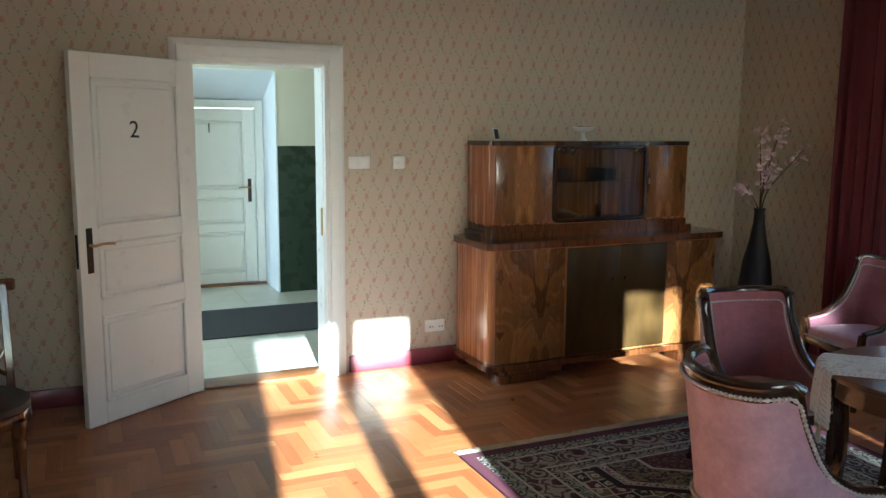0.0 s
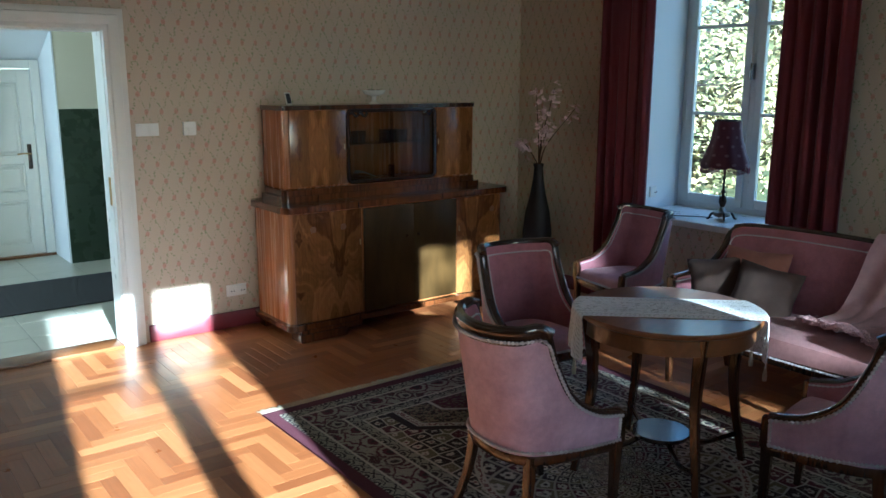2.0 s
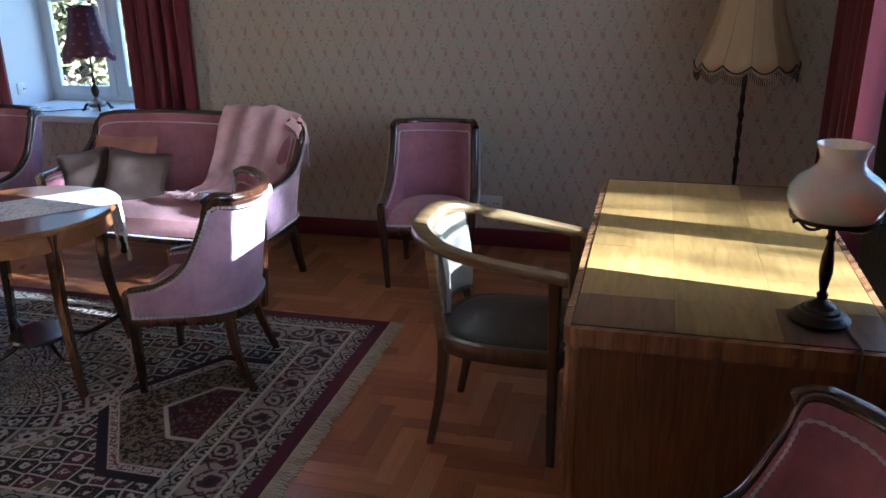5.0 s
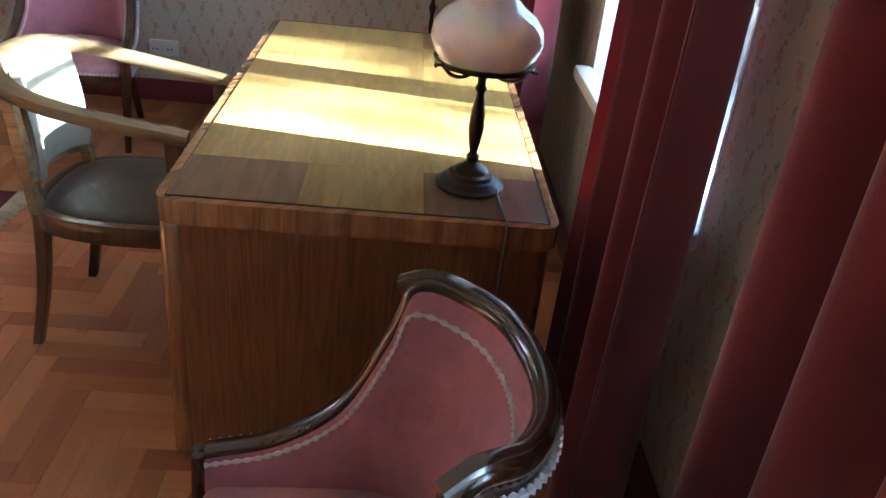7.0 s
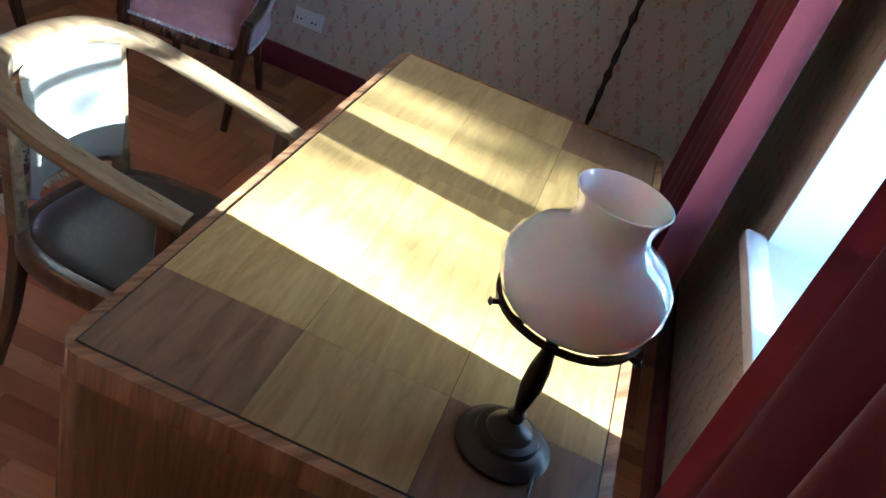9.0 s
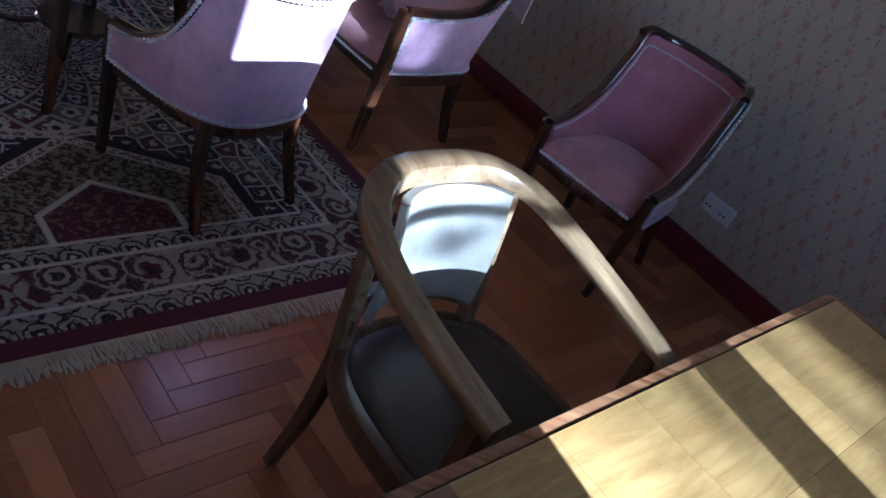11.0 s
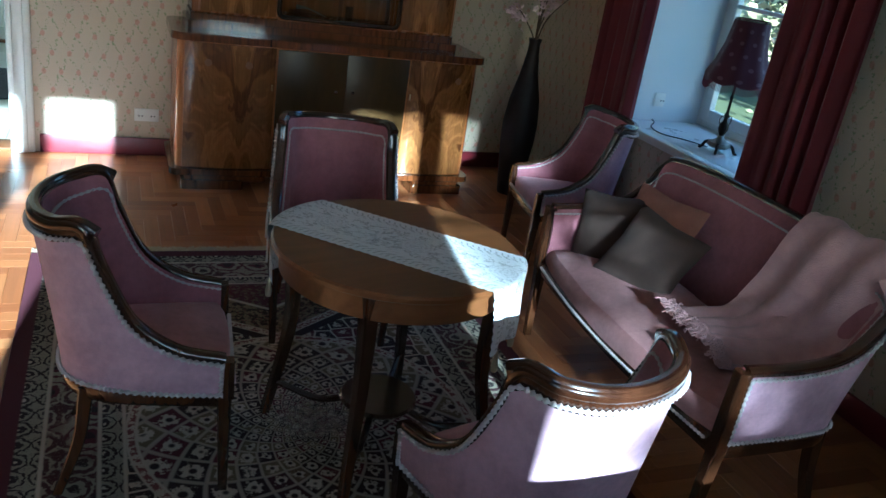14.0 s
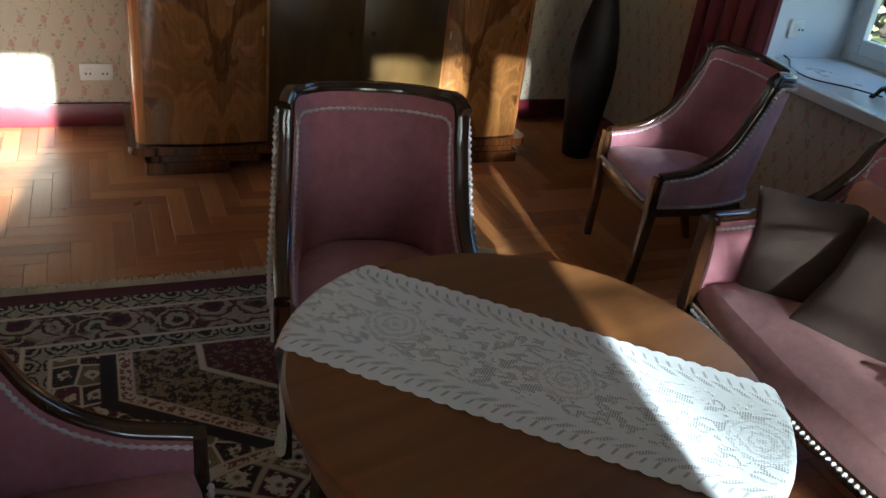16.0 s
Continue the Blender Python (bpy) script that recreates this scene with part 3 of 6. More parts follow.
def tube(bm, path, radius, seg=8, cap=True):
    """A tube along points; radius a number or a function of 0..1."""
    n = len(path)
    up, rings = Vector((0, 0, 1)), []
    for i, p in enumerate(path):
        t = (path[min(i + 1, n - 1)] - path[max(i - 1, 0)]).normalized()
        if i == 0:
            side = t.orthogonal().normalized()
        else:
            side = (side - t * side.dot(t)).normalized()
        w = t.cross(side)
        r = radius(i / (n - 1)) if callable(radius) else radius
        rings.append([bm.verts.new(p + r * (math.cos(a) * side + math.sin(a) * w)) for a in (2 * math.pi * k / seg for k in range(seg))])
    for a, b in zip(rings, rings[1:]):
        for k in range(seg):
            bm.faces.new((a[k], a[(k + 1) % seg], b[(k + 1) % seg], b[k]))
    if cap:
        bm.faces.new(rings[0])
        bm.faces.new(rings[-1])
    return bm


def tubem(path, radius, seg=8):
    return tube(bmesh.new(), [Vector(p) for p in path], radius, seg)


def sweep(bm, path, prof, up=Vector((0, 0, 1)), closed=False):
    """Sweeps a closed profile of (outward, up) points along a path; outward is to the path's right."""
    n, rings = len(path), []
    for i, p in enumerate(path):
        if closed:
            t = path[(i + 1) % n] - path[i - 1]
        else:
            t = path[min(i + 1, n - 1)] - path[max(i - 1, 0)]
        t.normalize()
        side = t.cross(up).normalized()
        w = side.cross(t).normalized()
        rings.append([bm.verts.new(p + a * side + b * w) for a, b in prof])
    k = len(prof)
    pairs = list(zip(rings, rings[1:])) + ([(rings[-1], rings[0])] if closed else [])
    for a, b in pairs:
        for j in range(k):
            bm.faces.new((a[j], a[(j + 1) % k], b[(j + 1) % k], b[j]))
    if not closed:
        bm.faces.new(rings[0])
        bm.faces.new(rings[-1])
    return bm


def oval(w, h, n=10, p=3.0):
    """A rounded-rectangle profile."""
    out = []
    for k in range(n):
        a = 2 * math.pi * (k + 0.5) / n
        c, s = math.cos(a), math.sin(a)
        out.append((w / 2 * math.copysign(abs(c) ** (2 / p), c), h / 2 * math.copysign(abs(s) ** (2 / p), s)))
    return out


def grid(bm, nu, nv, f, closed=False):
    """A sheet of points f(u, v)."""
    vs = [[bm.verts.new(f(i / nu, j / nv)) for j in range(nv + 1)] for i in range(nu + 1)]
    for i in range(nu):
        for j in range(nv):
            bm.faces.new((vs[i][j], vs[i + 1][j], vs[i + 1][j + 1], vs[i][j + 1]))
    return vs


def slab(nu, nv, f, thick):
    """A sheet of points f(u, v) with thickness along its normals."""
    bm = bmesh.new()
    grid(bm, nu, nv, f)
    bmesh.ops.recalc_face_normals(bm, faces=bm.faces)
    bmesh.ops.solidify(bm, geom=bm.faces[:], thickness=thick)
    return bm


def prism(bm, outline, z0, z1):
    """An upright prism over a plan outline."""
    a = [bm.verts.new((x, y, z0)) for x, y in outline]
    b = [bm.verts.new((x, y, z1)) for x, y in outline]
    bm.faces.new(a[::-1])
    bm.faces.new(b)
    n = len(outline)
    for k in range(n):
        bm.faces.new((a[k], a[(k + 1) % n], b[(k + 1) % n], b[k]))
    return bm


def bevelled(bm, off, seg=2):
    es = [e for e in bm.edges if len(e.link_faces) == 2 and e.calc_face_angle(0) > 0.6]
    bmesh.ops.bevel(bm, geom=es, offset=off, segments=seg, affect="EDGES", profile=0.5)
    return bm


def rounded_plan(x0, y0, x1, y1, r, n=6):
    out = []
    for cx, cy, a0 in ((x1 - r, y1 - r, 0), (x0 + r, y1 - r, 90), (x0 + r, y0 + r, 180), (x1 - r, y0 + r, 270)):
        for k in range(n + 1):
            a = radians(a0 + 90 * k / n)
            out.append((cx + r * math.cos(a), cy + r * math.sin(a)))
    return out


def lettering(name, text, size, m, material, parent=None, label=""):
    cu = bpy.data.curves.new(name, "FONT")
    cu.body, cu.size, cu.extrude, cu.align_x, cu.align_y = text, size, 0.0012, "CENTER", "CENTER"
    tmp = new(name, cu)
    me = bpy.data.meshes.new_from_object(tmp.evaluated_get(bpy.context.evaluated_depsgraph_get()))
    bpy.data.objects.remove(tmp)
    me.materials.clear()
    me.materials.append(material)
    ob = new(name, me)
    if parent is not None:
        ob.parent = parent
    ob.matrix_basis = m
    if label:
        ob["label"] = label
    return ob


# ---- the large structure ----
E_, S_, W_, H_ = 3.30, -6.76, -3.3, 3.1
SILL, LINTEL, OUT = 0.70, 2.76, 0.66
NT = 0.16


def structure(name, bm, mat, label, category):
    return tagged(part(name, bm, mat, flat=True), label, category, kind="structure")


# north wall with the doorway
bm = bmesh.new()
box(bm, W_ - 0.3, 0, 0, -0.98, NT, H_)
box(bm, -0.10, 0, 0, E_ + OUT, NT, H_)
box(bm, -0.98, 0, 2.05, -0.10, NT, H_)
structure("wall_north", bm, M["paper"], "cream floral wallpaper on a wall with a doorway", "wall")
# east wall with one window opening
W1A, W1B = -2.515, -1.285
bm = bmesh.new()
box(bm, E_, S_ - OUT, -0.6, E_ + OUT, W1A, H_)
box(bm, E_, W1B, -0.6, E_ + OUT, 0, H_)
box(bm, E_, W1A, -0.6, E_ + OUT, W1B, SILL)
box(bm, E_, W1A, LINTEL, E_ + OUT, W1B, H_)
structure("wall_east", bm, M["paper"], "cream floral wallpaper on a thick outer wall", "wall")
# south wall with two window openings
W2A, W2B, W3A, W3B = 0.655, 1.975, -1.82, -0.48
bm = bmesh.new()
for a, b in ((W_ - 0.3, W3A), (W3B, W2A), (W2B, E_)):
    box(bm, a, S_ - OUT, -0.6, b, S_, H_)
for a, b in ((W3A, W3B), (W2A, W2B)):
    box(bm, a, S_ - OUT, -0.6, b, S_, SILL)
    box(bm, a, S_ - OUT, LINTEL, b, S_, H_)
structure("wall_south", bm, M["paper"], "cream floral wallpaper on a thick outer wall", "wall")
structure("wall_west", boxm(W_ - 0.3, S_, -0.02, W_, 0, H_), M["paper"], "plain run of cream floral wallpaper", "wall")
structure("ceiling", boxm(W_ - 0.3, S_ - OUT, H_, E_ + OUT, 4.2, H_ + 0.2), M["ceiling"], "off-white painted plaster ceiling", "ceiling")
# sub-floor under the parquet
structure("subfloor", boxm(W_ - 0.3, S_, -0.25, E_, NT - 0.03, -0.02), M["armdark"], "dark boards under the parquet", "floor")

# skirting
sk = thing("skirting", "maroon painted wooden skirting board along the walls", "skirting", kind="structure")


def skirt(x0, y0, x1, y1):
    part("skirting_board", bevelled(boxm(x0, y0, 0.0, x1, y1, 0.115), 0.006, 2), M["skirting"], sk)


skirt(W_ + 0.002, -0.022, -1.075, -0.001)
skirt(0.012, -0.022, E_ - 0.03, -0.001)
skirt(E_ - 0.022, S_ + 0.03, E_ - 0.001, -0.024)
skirt(W_ + 0.03, S_ + 0.001, E_ - 0.03, S_ + 0.022)


# windows
def window(name, m, w, z0, z1, label):
    """A two-leaf casement in a deep plastered reveal; local x along the wall, y outwards, from the inner wall face."""
    win = thing(name, label, "window", m, kind="structure")
    h, d = w / 2, OUT
    bm = bmesh.new()
    for s in (-1, 1):
        x0, x1 = sorted((s * (h - 0.001), s * (h - 0.014)))
        box(bm, x0, -0.003, z0, x1, d - 0.05, z1)
    box(bm, -h, -0.003, z1 - 0.014, h, d - 0.05, z1 - 0.001)
    part("reveal", bm, M["plaster"], win, "white plastered window reveal", flat=True)
    bm = bmesh.new()
    prism(bm, rounded_plan(-h - 0.02, -0.07, h + 0.02, -0.004, 0.02), z0 - 0.005, z0 + 0.04)
    box(bm, -h + 0.015, -0.03, z0 - 0.002, h - 0.015, d - 0.1, z0 + 0.039)
    part("window_sill", bevelled(bm, 0.006), M["white"], win, "wide white painted window sill")
    yf = 0.57
    fr = bmesh.new()
    zb = z0 + 0.04
    for a in ((-h + 0.012, zb, -h + 0.062, z1 - 0.014), (h - 0.062, zb, h - 0.012, z1 - 0.014), (-h + 0.06, zb, h - 0.06, zb + 0.045), (-h + 0.06, z1 - 0.06, h - 0.06, z1 - 0.014), (-0.028, zb + 0.04, 0.028, z1 - 0.05)):
        box(fr, a[0], yf - 0.03, a[1], a[2], yf + 0.05, a[3], 0.004, 1)
    part("window_frame", fr, M["white"], win)
    for s in (-1, 1):
        a, b = (-h + 0.058, -0.022) if s < 0 else (0.022, h - 0.058)
        sash = bmesh.new()
        lo, hi = zb + 0.042, z1 - 0.056
        st = 0.058
        box(sash, a, yf - 0.042, lo, a + st, yf + 0.0, hi, 0.005, 1)
        box(sash, b - st, yf - 0.042, lo, b, yf + 0.0, hi, 0.005, 1)
        box(sash, a + st, yf - 0.042, lo, b - st, yf, lo + 0.07, 0.005, 1)
        box(sash, a + st, yf - 0.042, hi - 0.06, b - st, yf, hi, 0.005, 1)
        so = part("casement", sash, M["white"], win)
        for zz in (1.47, 2.11):
            part("glazing_bar", boxm(a + st, yf - 0.036, zz - 0.012, b - st, yf - 0.004, zz + 0.012, bevel=0.003, seg=1), M["white"], so)
        for p0, p1 in ((lo + 0.07, 1.458), (1.482, 2.098), (2.122, hi - 0.06)):
            gp = part("pane", boxm(a + st, yf - 0.022, p0, b - st, yf - 0.018, p1), M["glass"], so, flat=True)
            gp.visible_shadow = False
        for zz in (0.95, 1.5, 2.4):
            part("hinge", tubem(((a if s < 0 else b, yf - 0.048, zz), (a if s < 0 else b, yf - 0.048, zz + 0.07)), 0.008), M["white"], so)
    part("espagnolette_handle", bevelled(box(boxm(-0.012, yf - 0.07, 1.72, 0.012, yf - 0.03, 1.84), -0.008, yf - 0.085, 1.72, 0.008, yf - 0.066, 1.79), 0.003, 1), M["chrome"], win, "small metal window handle")
    return win


window("window_1", pose(E_, (W1A + W1B) / 2, 0, 0, 0, -90), W1B - W1A, SILL, LINTEL, "white two-leaf casement window in a deep plastered reveal")
window("window_2", pose((W2A + W2B) / 2, S_, 0, 0, 0, 180), W2B - W2A, SILL, LINTEL, "white two-leaf casement window above the desk")
window("window_3", pose((W3A + W3B) / 2, S_, 0, 0, 0, 180), W3B - W3A, SILL, LINTEL, "white two-leaf casement window letting in low sun")

sky_panel("sky_east", (E_ + 1.75, (W1A + W1B) / 2, 3.75), (E_ - 1.0, (W1A + W1B) / 2, 1.0), 1.8, 1.2, 5.0, (0.50, 0.63, 1.0))
sky_panel("sky_south", ((W2A + W2B) / 2, S_ - 0.80, 1.75), ((W2A + W2B) / 2, 0, 1.2), 1.2, 1.9, 0.75)
sky_panel("sky_southwest", ((W3A + W3B) / 2, S_ - 0.80, 1.75), ((W3A + W3B) / 2, 0, 1.2), 1.2, 1.9, 0.7)

# door frame in the north wall
df = thing("door_frame", "white painted moulded door frame round the doorway", "door frame", kind="structure")
bm = bmesh.new()
for x0, x1 in ((-0.98, -0.93), (-0.15, -0.10)):
    box(bm, x0 + 0.001, 0.001, 0, x1 - 0.001, NT + 0.02, 2.049, 0.003, 1)
box(bm, -0.931, 0.001, 2.0, -0.149, NT + 0.02, 2.048, 0.003, 1)
part("jamb_lining", bm, M["white"], df)
prof = [(-0.002, 0.0), (-0.002, 0.13), (-0.022, 0.13), (-0.03, 0.12), (-0.03, 0.095), (-0.042, 0.09), (-0.042, 0.04), (-0.036, 0.032), (-0.03, 0.03), (-0.03, 0.005), (-0.024, 0.0)]


def casing(name, pts):
    """Moulded architrave: profile of (depth y, width), mitred at both ends."""
    bm = bmesh.new()
    rings = []
    for (x, z), (dx, dz) in pts:
        rings.append([bm.verts.new((x + dx * w, y, z + dz * w)) for y, w in prof])
    n = len(prof)
    for a, b in zip(rings, rings[1:]):
        for k in range(n):
            bm.faces.new((a[k], a[(k + 1) % n], b[(k + 1) % n], b[k]))
    bm.faces.new(rings[0])
    bm.faces.new(rings[-1])
    return part(name, bm, M["white"], df)


casing("architrave", (((-0.935, 0.0), (-1, 0)), ((-0.935, 2.005), (-1, 1))))
casing("architrave", (((-0.935, 2.005), (-1, 1)), ((-0.145, 2.005), (1, 1))))
casing("architrave", (((-0.145, 0.0), (1, 0)), ((-0.145, 2.005), (1, 1))))
part("threshold", bevelled(boxm(-0.928, -0.02, -0.005, -0.152, NT + 0.01, 0.018), 0.005), M["tablewood"], df, "worn wooden door threshold")
part("strike_plate", boxm(-0.156, 0.02, 0.93, -0.149, 0.05, 1.11, bevel=0.002), M["brass"], df)


def panelled_door(name, m, w, h, label, number, num_at, seen=-1):
    """A three-panel door; local x from the hinge, y the thickness, seen from -y."""
    d = thing(name, label, "door", m, kind="structure")
    t = 0.04
    q = h / 2.0
    zones = ((0.13 * q, 0.60 * q), (0.70 * q, 1.0 * q), (1.09 * q, h - 0.13 * q))
    s = 0.115
    bm = bmesh.new()
    box(bm, 0, -t, 0.008, s, 0, h, 0.003, 1)
    box(bm, w - s, -t, 0.008, w, 0, h, 0.003, 1)
    zz = [0.008] + [v for z in zones for v in z] + [h]
    for k in range(0, len(zz), 2):
        box(bm, s, -t, zz[k], w - s, 0, zz[k + 1], 0.003, 1)
    leaf = part("leaf_frame", bm, M["white"], d)
    for a, b in zones:
        bm = bmesh.new()
        box(bm, s - 0.002, -t + 0.014, a - 0.002, w - s + 0.002, -0.014, b + 0.002)
        for y0, y1 in ((-t + 0.002, -t + 0.016), (-0.016, -0.002)):
            box(bm, s + 0.04, min(y0, y1) + (0.004 if y0 < -0.02 else 0), a + 0.04, w - s - 0.04, max(y0, y1) - (0.004 if y0 > -0.02 else 0), b - 0.04, 0.004, 1)
        part("door_panel", bm, M["white"], d)
        bm = bmesh.new()
        for y in (-t, 0):
            path = [Vector((s + 0.006, y, a + 0.006)), Vector((w - s - 0.006, y, a + 0.006)), Vector((w - s - 0.006, y, b - 0.006)), Vector((s + 0.006, y, b - 0.006))]
            for p, q in zip(path, path[1:] + path[:1]):
                tube(bm, [p, q], 0.011, 8)
        part("panel_moulding", bm, M["white"], d)
    hx = w - 0.06
    for sgn, y in ((-1, -t), (1, 0)):
        pl = part("handle_plate", bevelled(boxm(hx - 0.019, y - 0.004 if sgn < 0 else y, 0.85, hx + 0.019, y if sgn < 0 else y + 0.004, 1.09), 0.002), M["bronze"], d, "aged brass handle plate")
        yy = y + sgn * 0.05
        part("door_handle", tube(tubem(((hx, y, 1.0), (hx, yy, 1.0)), 0.008), spline(((hx, yy, 1.0), (hx - 0.05, yy + sgn * 0.004, 1.006), (hx - 0.12, yy, 1.0)), 5), 0.0075), M["brass"], pl)
        part("keyhole", lathem(((0.001, 0), (0.007, 0), (0.007, 0.006), (0.001, 0.006)), 10), M["ink"], pl).matrix_basis = pose(hx, y, 0.9, 90 if sgn < 0 else -90)
    bm = bmesh.new()
    box(bm, w - 0.001, -t + 0.01, 0.88, w + 0.002, -0.01, 1.06)
    part("lock_plate", bm, M["bronze"], d)
    lettering("door_number", number, 0.132, pose(num_at[0], -t + 0.0035, num_at[1], 90) if seen < 0 else pose(num_at[0], -0.0035, num_at[1], 90, 0, 180), M["ink"], d, "hand-painted black number")
    return d


panelled_door("door_1", pose(-0.94, -0.03, 0, 0, 0, -145), 0.80, 2.0, "white panelled door standing open with a black number 2", "2", (0.42, 1.60), 1)

# hall behind the doorway
HY = 2.86
bm = bmesh.new()
box(bm, 0.205, HY, 1.45, 3.2, HY + 0.75, H_)
box(bm, -0.875, HY, 2.16, 0.205, HY + 0.75, H_)
box(bm, -3.6, HY, 1.45, -0.875, HY + 0.75, H_)
structure("wall_hall_far", bm, M["hallcream"], "cream painted upper hall wall", "wall")
bm = bmesh.new()
box(bm, 0.205, HY - 0.004, 0, 3.2, HY + 0.75, 1.45)
box(bm, -3.6, HY - 0.004, 0, -0.875, HY + 0.75, 1.45)
structure("hall_dado", bm, M["hallgreen"], "dark green gloss painted dado in the hall", "wall")
structure("wall_hall_end", boxm(3.2, NT, -0.1, 3.4, HY, H_), M["hallcream"], "cream painted end wall of the hall", "wall")
# unseen end wall, its opening made up to hold the hall lamp
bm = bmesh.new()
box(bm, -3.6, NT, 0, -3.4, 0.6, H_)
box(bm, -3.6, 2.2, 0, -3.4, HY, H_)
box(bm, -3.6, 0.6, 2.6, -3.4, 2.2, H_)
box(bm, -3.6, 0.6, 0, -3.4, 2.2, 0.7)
structure("wall_hall_window", bm, M["hallcream"], "unseen cream painted hall wall with an opening added for the fill lamp", "wall")
bm = bmesh.new()
box(bm, -3.3, NT, 0, -0.99, NT + 0.004, H_)
box(bm, -0.09, NT, 0, 3.2, NT + 0.004, H_)
structure("wall_hall_near", bm, M["hallcream"], "cream painted hall side of the room wall", "wall")
bm = bmesh.new()
for x0, x1 in ((-0.874, -0.862), (0.19, 0.204)):
    box(bm, x0, HY - 0.006, 0, x1, HY + 0.6, 2.16)
vv = [bm.verts.new(c) for c in ((-0.862, HY - 0.006, 2.158), (0.19, HY - 0.006, 2.158), (0.19, HY + 0.6, 1.90), (-0.862, HY + 0.6, 1.90), (-0.862, HY - 0.006, 2.17), (0.19, HY - 0.006, 2.17), (0.19, HY + 0.62, 2.17), (-0.862, HY + 0.62, 2.17))]
for q in ((0, 1, 2, 3), (4, 5, 6, 7), (0, 1, 5, 4), (1, 2, 6, 5), (2, 3, 7, 6), (3, 0, 4, 7)):
    bm.faces.new([vv[k] for k in q])
structure("hall_recess", bm, M["plaster"], "white plastered door recess", "wall")
bm = bmesh.new()
for x0, x1, z0, z1 in ((-0.855, -0.775, 0, 1.90), (0.105, 0.187, 0, 1.90), (-0.775, 0.105, 1.82, 1.90)):
    box(bm, x0, HY + 0.56, z0, x1, HY + 0.63, z1, 0.006, 1)
structure("hall_door_frame", bm, M["white"], "white painted frame of the far door", "door frame")
panelled_door("door_2", pose(-0.77, HY + 0.63, 0.012, 0, 0, 0), 0.87, 1.80, "closed white panelled door with a black number 1", "1", (0.42, 1.60))
structure("hall_door_sill", boxm(-0.855, HY + 0.54, -0.01, 0.185, HY + 0.66, 0.022, bevel=0.004), M["tablewood"], "brown wooden sill of the far door", "threshold")
# fill lamp added to brighten the hall, no source known there
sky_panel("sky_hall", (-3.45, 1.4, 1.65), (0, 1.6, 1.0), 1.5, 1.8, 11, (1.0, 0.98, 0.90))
hm = thing("hall_mat", "dark ribbed runner lying across the hall tiles", "mat", pose(0, 0, 0.004))
bm = bmesh.new()
box(bm, -3.2, 1.22, 0.0, 3.0, 2.23, 0.010, 0.003, 1)
part("mat_body", bm, M["mat"], hm)
bm = bmesh.new()
for k in range(27):
    box(bm, -3.19, 1.245 + k * 0.036, 0.008, 2.99, 1.260 + k * 0.036, 0.0135)
tagged(part("ribbing", bm, M["mat"], hm), kind="stuff")

# ground and trees outside
structure("ground", boxm(-300, -300, -0.62, 300, 300, -0.60), M["grass"], "rough autumn lawn outside the windows", "ground")


def tree(m, height, crown, seed, label, leaves=5200, low=0.12, limbs=26):
    rnd = random.Random(seed)
    t = thing("tree", label, "tree", m)
    bm = bmesh.new()
    trunk = spline(((0, 0, 0), (0.1, 0.05, height * 0.3), (-0.05, 0.1, height * 0.6), (0.05, 0, height * 0.92)), 4)
    tube(bm, trunk, lambda k: 0.22 * (1 - 0.8 * k) + 0.02, 8)
    tips = []
    for k in range(limbs):
        z = height * rnd.uniform(low, 0.85)
        a = rnd.uniform(0, 2 * math.pi)
        ln = crown * rnd.uniform(0.5, 1.0) * (1.15 - z / height * 0.6)
        p = Vector((0, 0, z))
        q = p + Vector((math.cos(a) * ln, math.sin(a) * ln, ln * rnd.uniform(0.1, 0.6)))
        mid = (p + q) / 2 + Vector((rnd.uniform(-0.2, 0.2), rnd.uniform(-0.2, 0.2), 0.15))
        tube(bm, spline((p, mid, q), 4), lambda k: 0.05 * (1 - k) + 0.008, 5)
        tips += [mid, q, (mid + q) / 2, p.lerp(mid, 0.6)]
    part("trunk", bm, M["bark"], t)
    bm = bmesh.new()
    for k in range(leaves):
        c = rnd.choice(tips) + Vector((rnd.gauss(0, 0.38), rnd.gauss(0, 0.38), rnd.gauss(0, 0.32)))
        s = rnd.uniform(0.035, 0.075)
        u = Vector((rnd.gauss(0, 1), rnd.gauss(0, 1), rnd.gauss(0, 0.6))).normalized()
        w = u.orthogonal().normalized() * s
        u *= s * 1.4
        bm.faces.new([bm.verts.new(c + d) for d in (u, w, -u, -w)])
    part("crown", bm, M["leaf"], t, flat=True)
    return t


tree(pose(26.0, 13.5, -0.6), 13.0, 5.5, 3, "tall leafy autumn tree beyond the lawn", 11000, 0.08, 60)
tree(pose(18.0, 17.5, -0.6), 12.0, 5.0, 5, "leafy autumn tree behind on the lawn", 9000, 0.08, 50)
tree(pose(30.0, 6.5, -0.6), 12.0, 5.5, 8, "spreading autumn tree at the end of the lawn", 10000, 0.08, 60)
tree(pose(15.5, 9.3, -0.6), 4.6, 3.2, 21, "low bushy autumn shrub beyond the lawn", 9000, 0.02, 50)
tree(pose(19.5, 14.8, -0.6), 5.2, 3.6, 22, "low bushy autumn shrub beneath the tall trees", 9000, 0.02, 50)
tree(pose(21.0, 8.5, -0.6), 5.2, 3.6, 23, "low bushy autumn shrub at the lawn's end", 9000, 0.02, 50)
tree(pose(11.6, 4.8, -0.6), 2.4, 2.3, 24, "low rounded shrub on the lawn near the house", 5500, 0.02, 50)
tree(pose(14.5, 6.0, -0.6), 3.0, 2.8, 25, "low bushy autumn shrub behind the nearer one", 8000, 0.02, 50)

